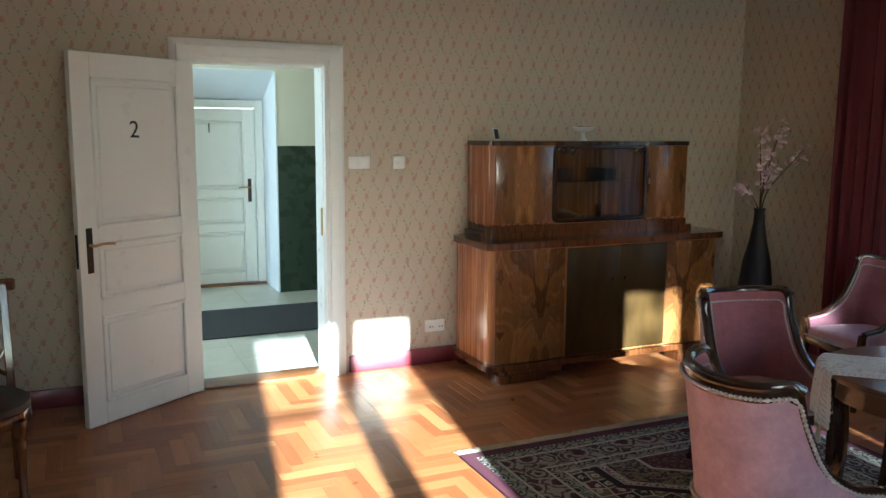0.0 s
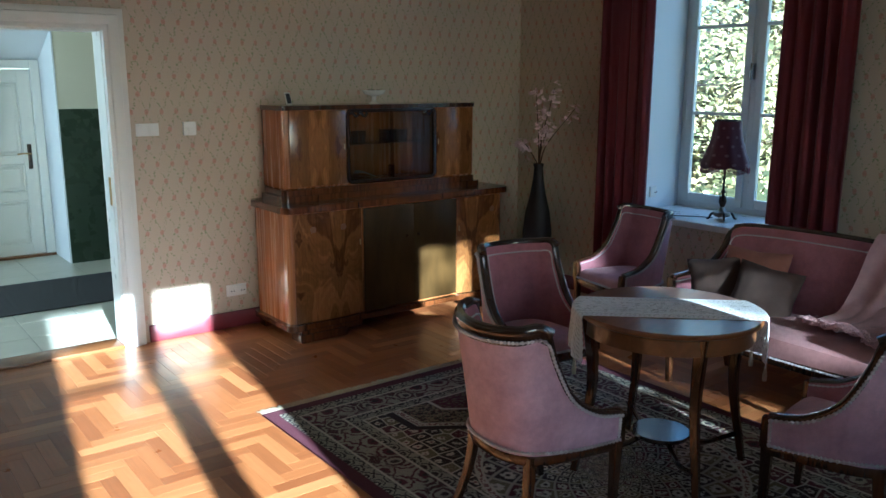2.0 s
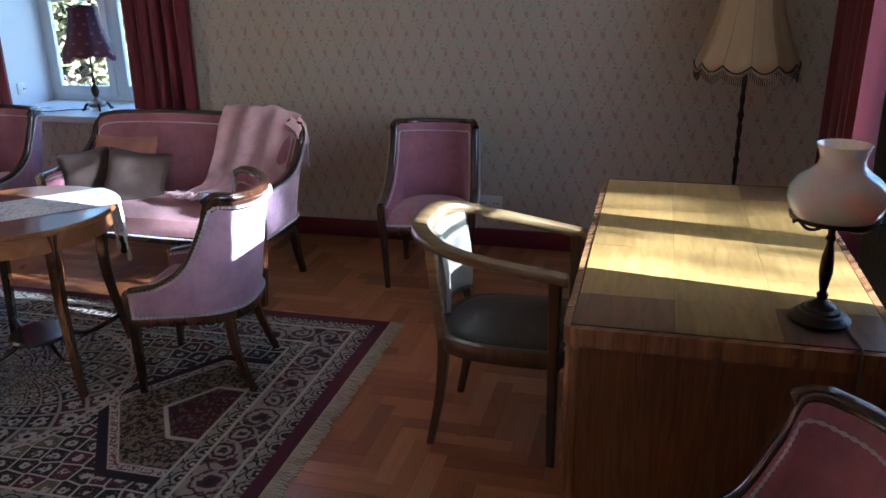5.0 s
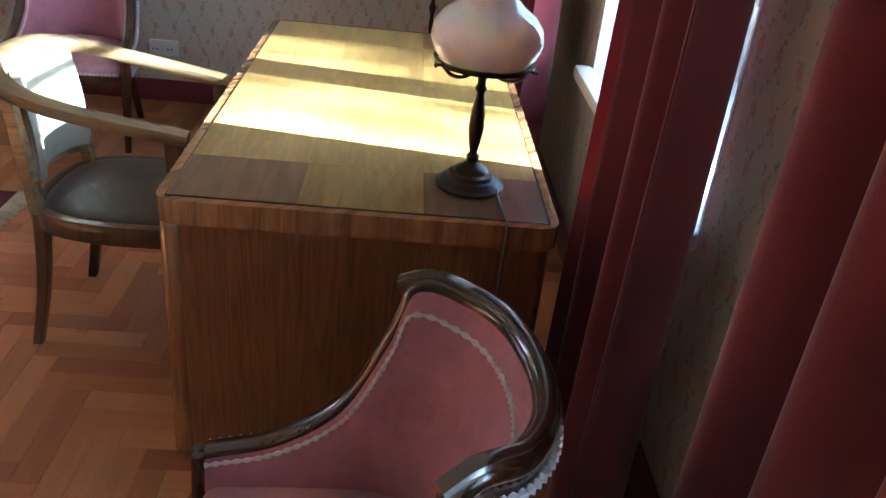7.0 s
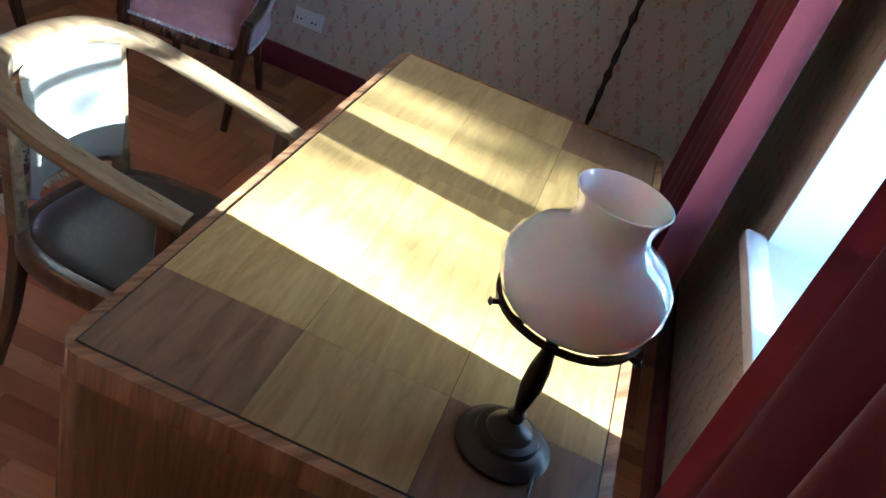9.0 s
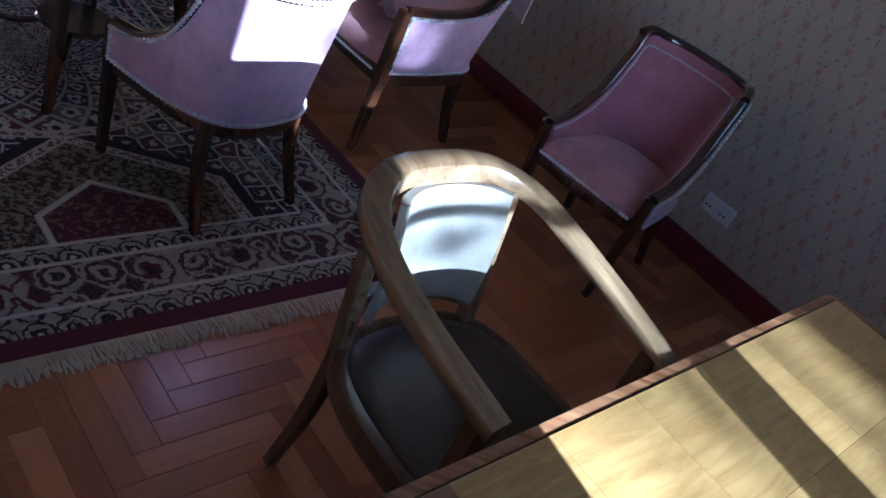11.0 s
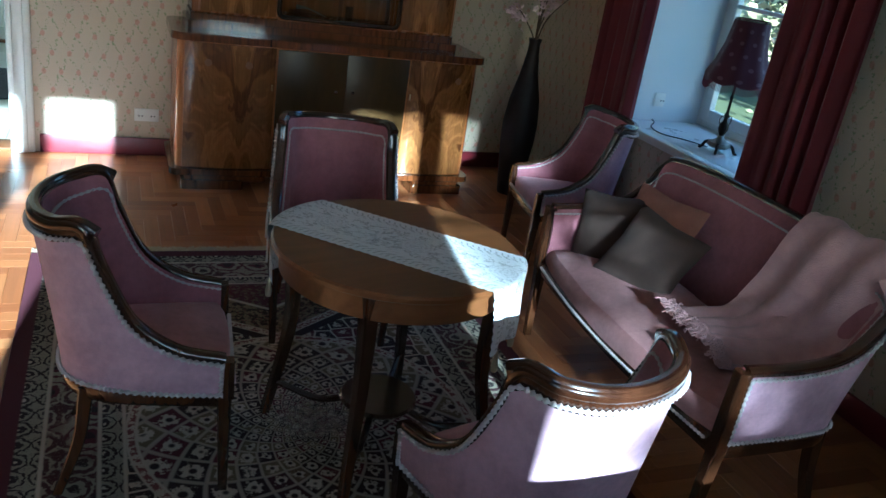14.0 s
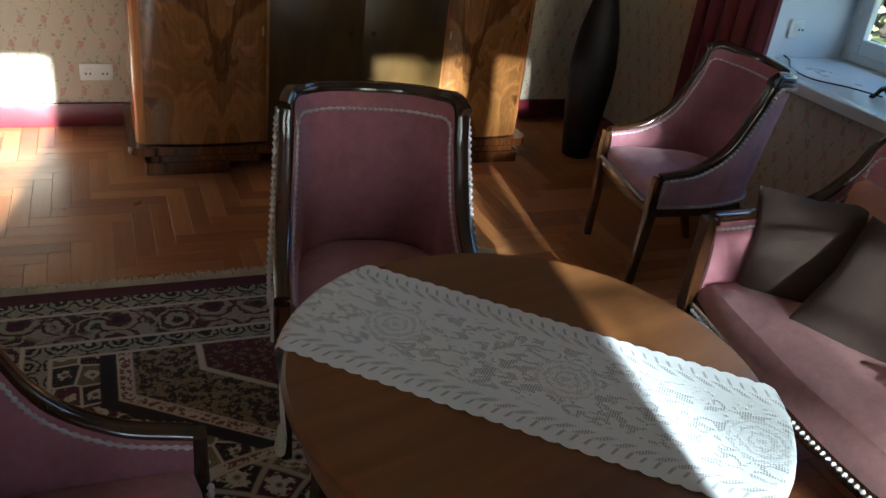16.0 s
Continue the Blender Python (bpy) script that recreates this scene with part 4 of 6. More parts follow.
# unseen tree, placed to dapple and dim the sun through window_2
tree(pose(-0.3, -21.6, -0.6), 10.4, 1.4, 12, "unseen leafy tree added to dim the sun at the desk window", 1700, 0.42, 60)


# ---- seating ----
def mirrored(half):
    """Half a curve from the middle to the right end, as a whole from left to right."""
    left = [(-p[0], *p[1:]) for p in half[:0:-1]]
    return left + list(half)


def beads(path, r=0.0085):
    """A braid: a tube that swells bead by bead."""
    n = 0
    pts = [path[0]]
    for a, b in zip(path, path[1:]):
        k = max(1, round((b - a).length / 0.0085))
        pts += [a.lerp(b, (i + 1) / k) for i in range(k)]
    bm = bmesh.new()
    m = len(pts) - 1
    tube(bm, pts, lambda k: r * (1.0 if round(k * m) % 2 else 0.35), 5)
    return bm


def gondola(owner, bottom, top, zb, crest_from, crest_half, crest_end, rail=(0.042, 0.034), rake=1.6, n=7):
    """The barrel back of a chair or sofa: curves given for the right half, from the middle of the back to the arm's front."""
    B = spline(mirrored([(x, y, zb) for x, y in bottom]), n)
    T = spline(mirrored(top), n)
    N = len(T) - 1

    def at(u, v, off):
        k = min(int(u * N), N - 1)
        f = u * N - k
        b, t = B[k].lerp(B[k + 1], f), T[k].lerp(T[k + 1], f)
        d = T[k + 1] - T[k]
        d2 = B[k + 1] - B[k]
        tang = Vector((d2.x, d2.y, 0)).normalized()
        out = Vector((tang.y, -tang.x, 0))
        w = v**rake
        p = Vector((b.x + (t.x - b.x) * w, b.y + (t.y - b.y) * w, b.z + (t.z - b.z) * v))
        return p + out * off

    bm = bmesh.new()
    grid(bm, N, 8, lambda u, v: at(u, v, 0.018 + 0.008 * math.sin(math.pi * v)))
    bmesh.ops.recalc_face_normals(bm, faces=bm.faces)
    bmesh.ops.solidify(bm, geom=bm.faces[:], thickness=0.012)
    part("outer_upholstery", bm, M["lilac"], owner, "pink velvet on the outside with lilac sky light put into its colour")
    bm = bmesh.new()
    grid(bm, N, 8, lambda u, v: at(u, v, -0.006 - 0.016 * math.sin(math.pi * v)))
    bmesh.ops.recalc_face_normals(bm, faces=bm.faces)
    bmesh.ops.solidify(bm, geom=bm.faces[:], thickness=0.012)
    part("inner_upholstery", bm, M["pink"], owner, "dusty pink velvet lining")
    bm = bmesh.new()
    sweep(bm, [p + Vector((0, 0, -0.004)) for p in T], oval(rail[0], rail[1], 12))
    part("arm_rail", bm, M["darkwood"], owner, "dark polished wooden rail sweeping down to the arms")
    # crest board with scrolled ends
    mid = [p for p in T if p.z > crest_from]
    mid = [p for p in mid if abs(p.x) <= crest_end]
    ends = (mid[0] - mid[1]).normalized() * 0.028, (mid[-1] - mid[-2]).normalized() * 0.028
    path = [mid[0] + ends[0]] + mid + [mid[-1] + ends[1]]
    bm = bmesh.new()
    sweep(bm, [p + Vector((0, 0, -0.018)) for p in path], oval(0.036, crest_half * 2, 14, 3.5))
    part("crest", bm, M["darkwood"], owner, "glossy dark crest board")
    up = [at(i / N, 0.925, 0.030) for i in range(N + 1)]
    part("braid", beads(up), M["gimp"], owner, "pale grey beaded braid")
    part("braid", beads([at(i / N, 0.03, 0.026) for i in range(N + 1)]), M["gimp"], owner)
    for u in (0.004, 0.996):
        part("braid", beads([at(u, 0.03 + 0.9 * k / 8, 0.026) for k in range(9)]), M["gimp"], owner)
    ins = [at(i / N, 0.90, -0.026) for i in range(N + 1)]
    part("braid", beads(ins, 0.006), M["gimp"], owner)
    return B, T


def leg(top, foot, r0, r1, bend=(0, 0, 0)):
    """A square tapering leg from top to foot."""
    a, b = Vector(top), Vector(foot)
    path = spline((a, (a + b) / 2 + Vector(bend), b), 5)
    bm = bmesh.new()
    n = len(path)
    rings = []
    for i, p in enumerate(path):
        r = r0 + (r1 - r0) * (i / (n - 1)) ** 0.8
        rings.append([bm.verts.new(p + Vector((sx * r, sy * r, 0))) for sx, sy in ((-1, -0.8), (-0.8, -1), (0.8, -1), (1, -0.8), (1, 0.8), (0.8, 1), (-0.8, 1), (-1, 0.8))])
    for p, q in zip(rings, rings[1:]):
        for k in range(8):
            bm.faces.new((p[k], p[(k + 1) % 8], q[(k + 1) % 8], q[k]))
    bm.faces.new(rings[0])
    bm.faces.new(rings[-1])
    return bm


def cushion(outline, z0, z1, crown, n=7):
    """An upholstered seat over a plan outline: rounded rim, raised middle."""
    c = sum((Vector((*p, 0)) for p in outline), Vector()) / len(outline)
    bm = bmesh.new()
    rings = []
    prof = [(0.99, z0), (1.0, z0 + (z1 - z0) * 0.35), (0.99, z0 + (z1 - z0) * 0.75), (0.95, z1)] + [(0.95 * (1 - k / n), z1 + crown * (1 - (1 - k / n) ** 2)) for k in range(1, n)]
    for s, z in prof:
        rings.append([bm.verts.new((c.x + (x - c.x) * s, c.y + (y - c.y) * s, z)) for x, y in outline])
    m = len(outline)
    for a, b in zip(rings, rings[1:]):
        for k in range(m):
            bm.faces.new((a[k], a[(k + 1) % m], b[(k + 1) % m], b[k]))
    bm.faces.new(rings[0])
    bm.faces.new(rings[-1])
    return bm


def tub_chair(m, label):
    """Pink velvet tub chair; local +y is the way it faces, the origin below the seat's middle."""
    ch = thing("tub_chair", label, "chair", m, "tub chairs of the salon suite")
    zb = 0.352
    bottom = ((0, -0.232), (0.10, -0.219), (0.165, -0.178), (0.198, -0.122), (0.210, -0.084), (0.220, -0.02), (0.230, 0.08), (0.237, 0.20))
    top = ((0, -0.305, 0.828), (0.105, -0.288, 0.831), (0.182, -0.238, 0.836), (0.222, -0.160, 0.840), (0.227, -0.122, 0.738), (0.234, -0.045, 0.582), (0.241, 0.07, 0.496), (0.243, 0.20, 0.466))
    B, T = gondola(ch, bottom, top, zb, 0.815, 0.036, 0.2225)
    plan = [(p.x, p.y) for p in B]
    bm = bmesh.new()
    front = [Vector((0.238 - 0.476 * k / 8, 0.20 + 0.018 * math.sin(math.pi * k / 8), zb)) for k in range(1, 8)]
    sweep(bm, [p + Vector((0, 0, -0.018)) for p in list(B)[::-1] + front[::-1]], oval(0.036, 0.05, 10, 4), closed=True)
    part("seat_rail", bm, M["legwood"], ch, "polished wooden seat rail")
    part("seat", cushion([(x * 0.955, y * 0.97 + 0.006) for x, y in plan] + [(0.222 - 0.444 * k / 8, 0.21 + 0.016 * math.sin(math.pi * k / 8)) for k in range(1, 8)], zb + 0.0, zb + 0.058, 0.038), M["seatvelvet"], ch, "domed dusty pink velvet seat")
    fr = [Vector((x, 0.224 + 0.006, zb + 0.012)) for x in (-0.215, -0.1, 0, 0.1, 0.215)]
    part("braid", beads(fr), M["gimp"], ch)
    for s in (-1, 1):
        part("arm_post", leg((s * 0.245, 0.207, 0.463), (s * 0.24, 0.209, 0.34), 0.019, 0.021), M["legwood"], ch)
        part("leg", leg((s * 0.238, 0.203, 0.345), (s * 0.222, 0.212, 0.0), 0.021, 0.013), M["legwood"], ch)
        part("leg", leg((s * 0.175, -0.166, 0.345), (s * 0.200, -0.247, 0.0), 0.021, 0.014, (0, 0.018, 0)), M["legwood"], ch)
    return ch


def facing(x, y, deg):
    """A pose at a floor place, facing deg (0 is +x)."""
    return pose(x, y, 0, 0, 0, deg - 90)


ON_RUG = pose(0, 0, 0.012)
tub_chair(ON_RUG @ facing(0.535, -3.14, -5), "pink velvet tub chair with dark rail on the rug")
tub_chair(ON_RUG @ facing(1.275, -2.345, -99), "pink velvet tub chair drawn up to the round table")
tub_chair(ON_RUG @ facing(1.41, -3.925, 102), "pink velvet tub chair with sun on its back")
tub_chair(facing(2.735, -4.59, 187), "pink velvet tub chair standing against the papered wall")
tub_chair(facing(2.72, -1.715, 170), "pink velvet tub chair beside the window")
tub_chair(facing(-0.06, -5.985, 97), "pink velvet tub chair beside the desk")


def sofa(m):
    so = thing("sofa", "pink velvet two-seat sofa with dark carved frame and braid", "sofa", m)
    zb = 0.36
    bottom = ((0, -0.235), (0.45, -0.23), (0.595, -0.205), (0.638, -0.155), (0.650, -0.065), (0.658, 0.06), (0.665, 0.235))
    top = ((0, -0.315, 0.895), (0.42, -0.31, 0.885), (0.648, -0.285, 0.855), (0.672, -0.215, 0.745), (0.68, -0.115, 0.66), (0.68, 0.04, 0.625), (0.675, 0.235, 0.618))
    B, T = gondola(so, bottom, top, zb, 0.83, 0.034, 0.648)
    bm = bmesh.new()
    front = [Vector((0.665 - 1.33 * k / 12, 0.235 + 0.04 * math.sin(math.pi * k / 12), zb)) for k in range(1, 12)]
    sweep(bm, [p + Vector((0, 0, -0.025)) for p in list(B)[::-1] + front[::-1]], oval(0.04, 0.065, 10, 4), closed=True)
    part("seat_rail", bm, M["legwood"], so)
    seat = cushion([(p.x * 0.975, p.y * 0.97 + 0.006) for p in B] + [(0.64 - 1.28 * k / 12, 0.252 + 0.045 * math.sin(math.pi * k / 12)) for k in range(1, 12)], zb - 0.02, zb + 0.075, 0.045, 9)
    for v in seat.verts:
        v.co.z += 0.010 * (noise.noise(v.co * 5.0)) if v.co.z > zb + 0.06 else 0
    part("seat", seat, M["seatpink"], so, "soft worn dusty pink velvet seat")
    part("braid", beads([Vector((0.625 - 1.25 * k / 24, 0.262 + 0.05 * math.sin(math.pi * k / 24), zb - 0.012)) for k in range(25)], 0.007), M["gimp"], so)
    for s in (-1, 1):
        part("arm_post", leg((s * 0.675, 0.242, 0.615), (s * 0.668, 0.245, 0.33), 0.022, 0.024), M["legwood"], so)
        part("leg", leg((s * 0.665, 0.242, 0.34), (s * 0.65, 0.25, 0.0), 0.024, 0.015), M["legwood"], so)
        part("leg", leg((s * 0.61, -0.19, 0.34), (s * 0.62, -0.26, 0.0), 0.024, 0.016, (0, 0.015, 0)), M["legwood"], so)
    return so


SOFA = facing(2.40, -3.20, 177)
sofa(SOFA)


def pillow(m, mat, label, w=0.36, t=0.11):
    p = thing("cushion", label, "cushion", m)
    bm = bmesh.new()

    def f(sgn):
        def g(u, v):
            a, b = 2 * u - 1, 2 * v - 1
            k = (1 - abs(a) ** 3.0) ** 0.5 * (1 - abs(b) ** 3.0) ** 0.5
            pull = 1 - 0.09 * (1 - abs(a)) * abs(b) ** 3 - 0.09 * (1 - abs(b)) * abs(a) ** 3
            wr = 0.006 * noise.noise(Vector((a * 3, b * 3, sgn * 4.0)))
            return Vector((a * w / 2 * pull, b * w / 2 * pull, sgn * (t / 2 * k + wr * k)))

        return g

    grid(bm, 16, 16, f(1))
    grid(bm, 16, 16, f(-1))
    bmesh.ops.remove_doubles(bm, verts=bm.verts, dist=0.0005)
    part("cover", bm, mat, p)
    return p


pillow(SOFA @ pose(0.53, 0.02, 0.57, -68, 8, 36), M["taupe"], "taupe cloth cushion leaning in the sofa corner", 0.32)
pillow(SOFA @ pose(0.385, -0.10, 0.61, -66, -2, 18), M["peach"], "peach cloth cushion behind the taupe ones", 0.36)
pillow(SOFA @ pose(0.25, -0.01, 0.565, -55, -10, 24), M["taupe"], "larger taupe cushion leaning on the sofa back", 0.345)


def throw():
    th = thing("throw_blanket", "pink wool throw draped over the sofa's back corner", "blanket", SOFA)
    prof = spline(((0, -0.42, 0.62), (0, -0.40, 0.86), (0, -0.33, 0.935), (0, -0.265, 0.86), (0, -0.21, 0.66), (0, -0.14, 0.535), (0, -0.02, 0.505), (0, 0.10, 0.50)), 6)
    N = len(prof) - 1

    def f(u, v):
        k = min(int(v * N), N - 1)
        p = prof[k].lerp(prof[k + 1], v * N - k)
        x = -0.16 - 0.465 * u * (1.0 - 0.35 * max(0, v - 0.45)) + 0.14 * max(0, v - 0.4)
        w = 0.016 * math.sin(u * 17 + v * 4) * (0.4 + v) + 0.02 * noise.noise(Vector((u * 3, v * 4, 1.3)))
        drop = 0.04 * max(0.0, u - 0.72) / 0.28
        return Vector((x - 0.02 * math.sin(v * 5), p.y + (w if p.z > 0.58 else 0.3 * w) + 0.006, p.z + abs(w) * 0.7 - drop + 0.004))

    part("wool_sheet", slab(44, 60, f, 0.007), M["throw"], th)
    # the corner that hangs over the arm
    def g(u, v):
        return Vector((-0.60 - 0.075 * math.sin(min(1.0, v * 2.2) * math.pi / 2) + 0.008 * math.sin(u * 7 + v * 3), -0.34 + 0.11 * u + 0.012 * math.sin(v * 5), 0.92 - 0.05 * u - 0.17 * v * (1 - 0.3 * u)))

    part("hanging_corner", slab(16, 16, g, 0.008), M["throw"], th)
    rnd = random.Random(4)
    bm = bmesh.new()
    for k in range(360):
        u = (k % 120) / 119
        p = f(u, 1.0 - 0.02 * (k // 120)) + Vector((0, 0, 0.006))
        q = p + Vector((rnd.uniform(-0.025, 0.025), rnd.uniform(0.0, 0.045), rnd.uniform(0.0, 0.02)))
        tube(bm, spline((p, (p + q) / 2 + Vector((0, 0, 0.012)), q), 3), 0.003, 4)
    part("fluffy_edge", bm, M["throw"], th, "fluffy pale pink fringe")
    return th


throw()


# ---- rug and round table ----
rug = thing("rug", "dark patterned carpet with maroon edge and cream fringe", "rug", pose(RUG_X, RUG_Y, 0.0))
part("carpet_body", bevelled(boxm(-RUG_W / 2, -RUG_L / 2, 0.001, RUG_W / 2, RUG_L / 2, 0.011), 0.003, 1), M["rug"], rug)
for sgn in (-1, 1):
    rnd = random.Random(7 + sgn)
    bm = bmesh.new()
    for k in range(640):
        x = -RUG_W / 2 + 0.004 + (RUG_W - 0.008) * k / 639
        y0 = sgn * (RUG_L / 2 - 0.004)
        ln = rnd.uniform(0.045, 0.075)
        q = Vector((x + rnd.gauss(0, 0.008), y0 + sgn * ln, 0.003))
        tube(bm, spline(((x, y0, 0.009), (x + rnd.gauss(0, 0.003), y0 + sgn * ln * 0.5, 0.006 + rnd.uniform(0, 0.009)), q), 2), 0.0038, 4, False)
    part("fringe", bm, M["fringe"], rug, "knotted cream wool fringe")

TX, TY, TR = 1.257, -3.195, 0.394
tb = thing("round_table", "round cherry wood table with dark curved legs", "table", pose(TX, TY, 0.012, 0, 0, 15))
part("tabletop", lathem(((0.0, 0.705), (TR - 0.012, 0.705), (TR, 0.712), (TR, 0.724), (TR - 0.006, 0.731), (0.0, 0.731)), 72, False), M["tablewood"], tb)
part("apron", lathem(((TR - 0.05, 0.632), (TR - 0.028, 0.632), (TR - 0.028, 0.706), (TR - 0.05, 0.706)), 64, False), M["tablewood"], tb, "curved wooden apron")
for k in range(4):
    a = radians(45 + 90 * k)
    c, s = math.cos(a), math.sin(a)
    r = TR - 0.045
    bm = leg((r * c, r * s, 0.708), (r * c * 1.13, r * s * 1.13, 0.0), 0.026, 0.014, (-0.045 * c, -0.045 * s, 0.03))
    part("leg", bm, M["legwood"], tb)
    part("stretcher", tubem(spline(((0.06 * c, 0.06 * s, 0.155), (0.2 * c, 0.2 * s, 0.10), (r * c * 1.02, r * s * 1.02, 0.13)), 5), 0.012), M["darkwood"], tb)
part("lower_shelf", lathem(((0.0, 0.15), (0.125, 0.15), (0.132, 0.16), (0.125, 0.17), (0.0, 0.17)), 40, False), M["darkwood"], tb, "small round dark shelf on curved stretchers")

# lace runner over the table, hanging at both ends
rn = thing("table_runner", "white crocheted lace runner hanging over the table", "table runner", pose(TX, TY, 0.7445, 0, 0, -43))
RW, RL = 0.155, 0.60


def runner(u, v):
    x, y = (2 * u - 1) * RL, (2 * v - 1) * RW
    sc = 1 + 0.035 * abs(math.sin(u * 42 * math.pi)) * (abs(2 * v - 1) > 0.9)
    y *= sc
    edge = math.sqrt(max(TR**2 - y**2, 0.0)) + 0.006
    over = abs(x) - edge
    if over <= 0:
        return Vector((x, y, 0.0012))
    s = math.copysign(1, x)
    rad = 0.012
    a = min(over / rad, math.pi / 2)
    fold = 0.012 * math.sin(v * 13 + s)
    down = max(0.0, over - rad * math.pi / 2)
    return Vector((s * (edge + rad * math.sin(a) + fold * min(1, down * 8)), y * (1 - 0.35 * min(1, down * 3)), 0.0012 - rad * (1 - math.cos(a)) - down - 0.04 * down * (1 - abs(2 * v - 1))))


bm = bmesh.new()
vs = grid(bm, 168, 24, runner)
uvl = bm.loops.layers.uv.new("uv")
ij = {v: (i / 168, j / 24) for i, row in enumerate(vs) for j, v in enumerate(row)}
for f in bm.faces:
    for lp in f.loops:
        u, v = ij[lp.vert]
        lp[uvl].uv = (u * RL * 2, (2 * v - 1) * RW)
part("lace_cloth", bm, M["lace"], rn)
for s in (-1, 1):
    for v in (0.12, 0.88):
        p = runner(0.5 + s * 0.5, v)
        part("tassel", lathem(((0.002, 0.0), (0.007, -0.012), (0.006, -0.02), (0.011, -0.05), (0.009, -0.07)), 10), M["fringe"], rn, "pale cotton tassel").matrix_basis = pose(*p)


# ---- sideboard ----
def sideboard():
    X0, X1, Y1 = 0.74, 2.66, -0.575
    lo = thing("sideboard", "glossy figured walnut sideboard with dark sliding glass doors", "sideboard", pose(0, 0, 0))
    b = bmesh.new()
    prism(b, rounded_plan(X0 + 0.03, Y1 + 0.012, X1 - 0.03, -0.03, 0.05), 0.10, 0.862)
    part("carcass", bevelled(b, 0.004, 1), M["walnutside"], lo)
    b = bmesh.new()
    prism(b, rounded_plan(X0 - 0.005, Y1 - 0.03, X1 + 0.005, -0.028, 0.07), 0.862, 0.905)
    part("top_board", bevelled(b, 0.012, 3), M["walnuth"], lo, "thick rounded walnut top")
    b = bmesh.new()
    prism(b, rounded_plan(X0 - 0.005, Y1 - 0.042, X1 + 0.005, -0.03, 0.06), 0.075, 0.112)
    part("base_moulding", bevelled(b, 0.012, 3), M["walnuth"], lo, "glossy rounded base moulding")
    for x in (X0 + 0.06, X1 - 0.42):
        b = bmesh.new()
        prism(b, rounded_plan(x, Y1 - 0.075, x + 0.36, Y1 + 0.09, 0.02), 0.0, 0.055)
        prism(b, rounded_plan(x + 0.02, Y1 - 0.055, x + 0.5 if x < 1.5 else x + 0.34, Y1 + 0.08, 0.02), 0.045, 0.078)
        part("foot", bevelled(b, 0.012, 3), M["walnuth"], lo, "stepped scroll foot")
    for x in (X0 + 0.04, X1 - 0.14):
        part("foot", bevelled(boxm(x, -0.14, 0, x + 0.1, -0.05, 0.08), 0.006), M["walnuth"], lo)
    # doors: two bowed walnut at the left, dark glass pair, one walnut at the right
    y = Y1 + 0.012
    for a, c in ((X0 + 0.07, 1.325), (2.165, X1 - 0.07)):
        b = slab(20, 2, lambda u, v, a=a, c=c: Vector((a + (c - a) * u, y - 0.006 - 0.028 * math.sin(math.pi * u) ** 0.7, 0.118 + 0.735 * v)), 0.02)
        d = part("cabinet_door", b, M["walnut"], lo, "bowed figured walnut door")
        for px in (((a + c) / 2 - 0.13, (a + c) / 2 + 0.10) if a < 1 else (c - 0.1,)):
            part("inlay_disc", lathem(((0.001, 0), (0.021, 0), (0.021, 0.004), (0.001, 0.006)), 18), M["tablewood"], d, "round brown wooden finger disc").matrix_basis = pose(px, y - 0.032 if a < 1 else y - 0.028, 0.745, 90)
        part("escutcheon", boxm((c - 0.02) if a < 1 else a + 0.012, y - 0.02, 0.60, (c - 0.012) if a < 1 else a + 0.02, y - 0.012, 0.64, bevel=0.002), M["brass"], d)
    for a, c, off in ((1.335, 1.755, -0.012), (1.745, 2.155, 0.0)):
        d = part("glass_door", boxm(a, y - 0.012 + off, 0.12, c, y - 0.004 + off, 0.85, bevel=0.002), M["darkglass"], lo, "dark brown sliding glass door")
        part("finger_pull", lathem(((0.001, 0), (0.012, 0), (0.012, 0.003), (0.001, 0.004)), 14), M["legwood"], d).matrix_basis = pose(c - 0.06 if off < 0 else a + 0.06, y - 0.012 + off, 0.62, 90)
    # display hutch standing on it
    HX0, HX1, HY1 = 0.86, 2.50, -0.345
    part("hutch_plinth", bevelled(prism(bmesh.new(), rounded_plan(HX0 - 0.03, HY1 - 0.06, HX1 + 0.03, -0.03, 0.04), 0.905, 0.945), 0.01, 3), M["walnuth"], lo, "stepped walnut plinth")
    part("hutch_plinth", bevelled(prism(bmesh.new(), rounded_plan(HX0 - 0.008, HY1 - 0.025, HX1 + 0.008, -0.03, 0.04), 0.945, 0.985), 0.01, 3), M["walnuth"], lo)
    b = bmesh.new()
    for a, c in ((HX0, 1.36), (2.12, HX1)):
        box(b, a, HY1, 0.985, c, -0.03, 1.522, 0.012, 3)
    box(b, 1.36, -0.055, 0.985, 2.12, -0.03, 1.522)
    box(b, 1.36, HY1 + 0.01, 0.985, 2.12, -0.055, 1.003)
    part("hutch_body", b, M["walnutside"], lo, "walnut display hutch")
    part("hutch_top", bevelled(prism(bmesh.new(), rounded_plan(HX0 - 0.012, HY1 - 0.014, HX1 + 0.012, -0.028, 0.03), 1.515, 1.545), 0.012, 3), M["legwood"], lo, "dark rounded cornice")
    for a, c in ((HX0 + 0.05, 1.345), (2.135, HX1 - 0.02)):
        d = part("hutch_door", bevelled(boxm(a, HY1 - 0.012, 1.0, c, HY1 + 0.002, 1.51), 0.004, 2), M["walnut"], lo, "book-matched walnut door")
        part("escutcheon", boxm(c - 0.018 if a < 1 else a + 0.01, HY1 - 0.016, 1.24, c - 0.01 if a < 1 else a + 0.018, HY1 - 0.011, 1.28, bevel=0.0015), M["brass"], d)
    fr = bmesh.new()
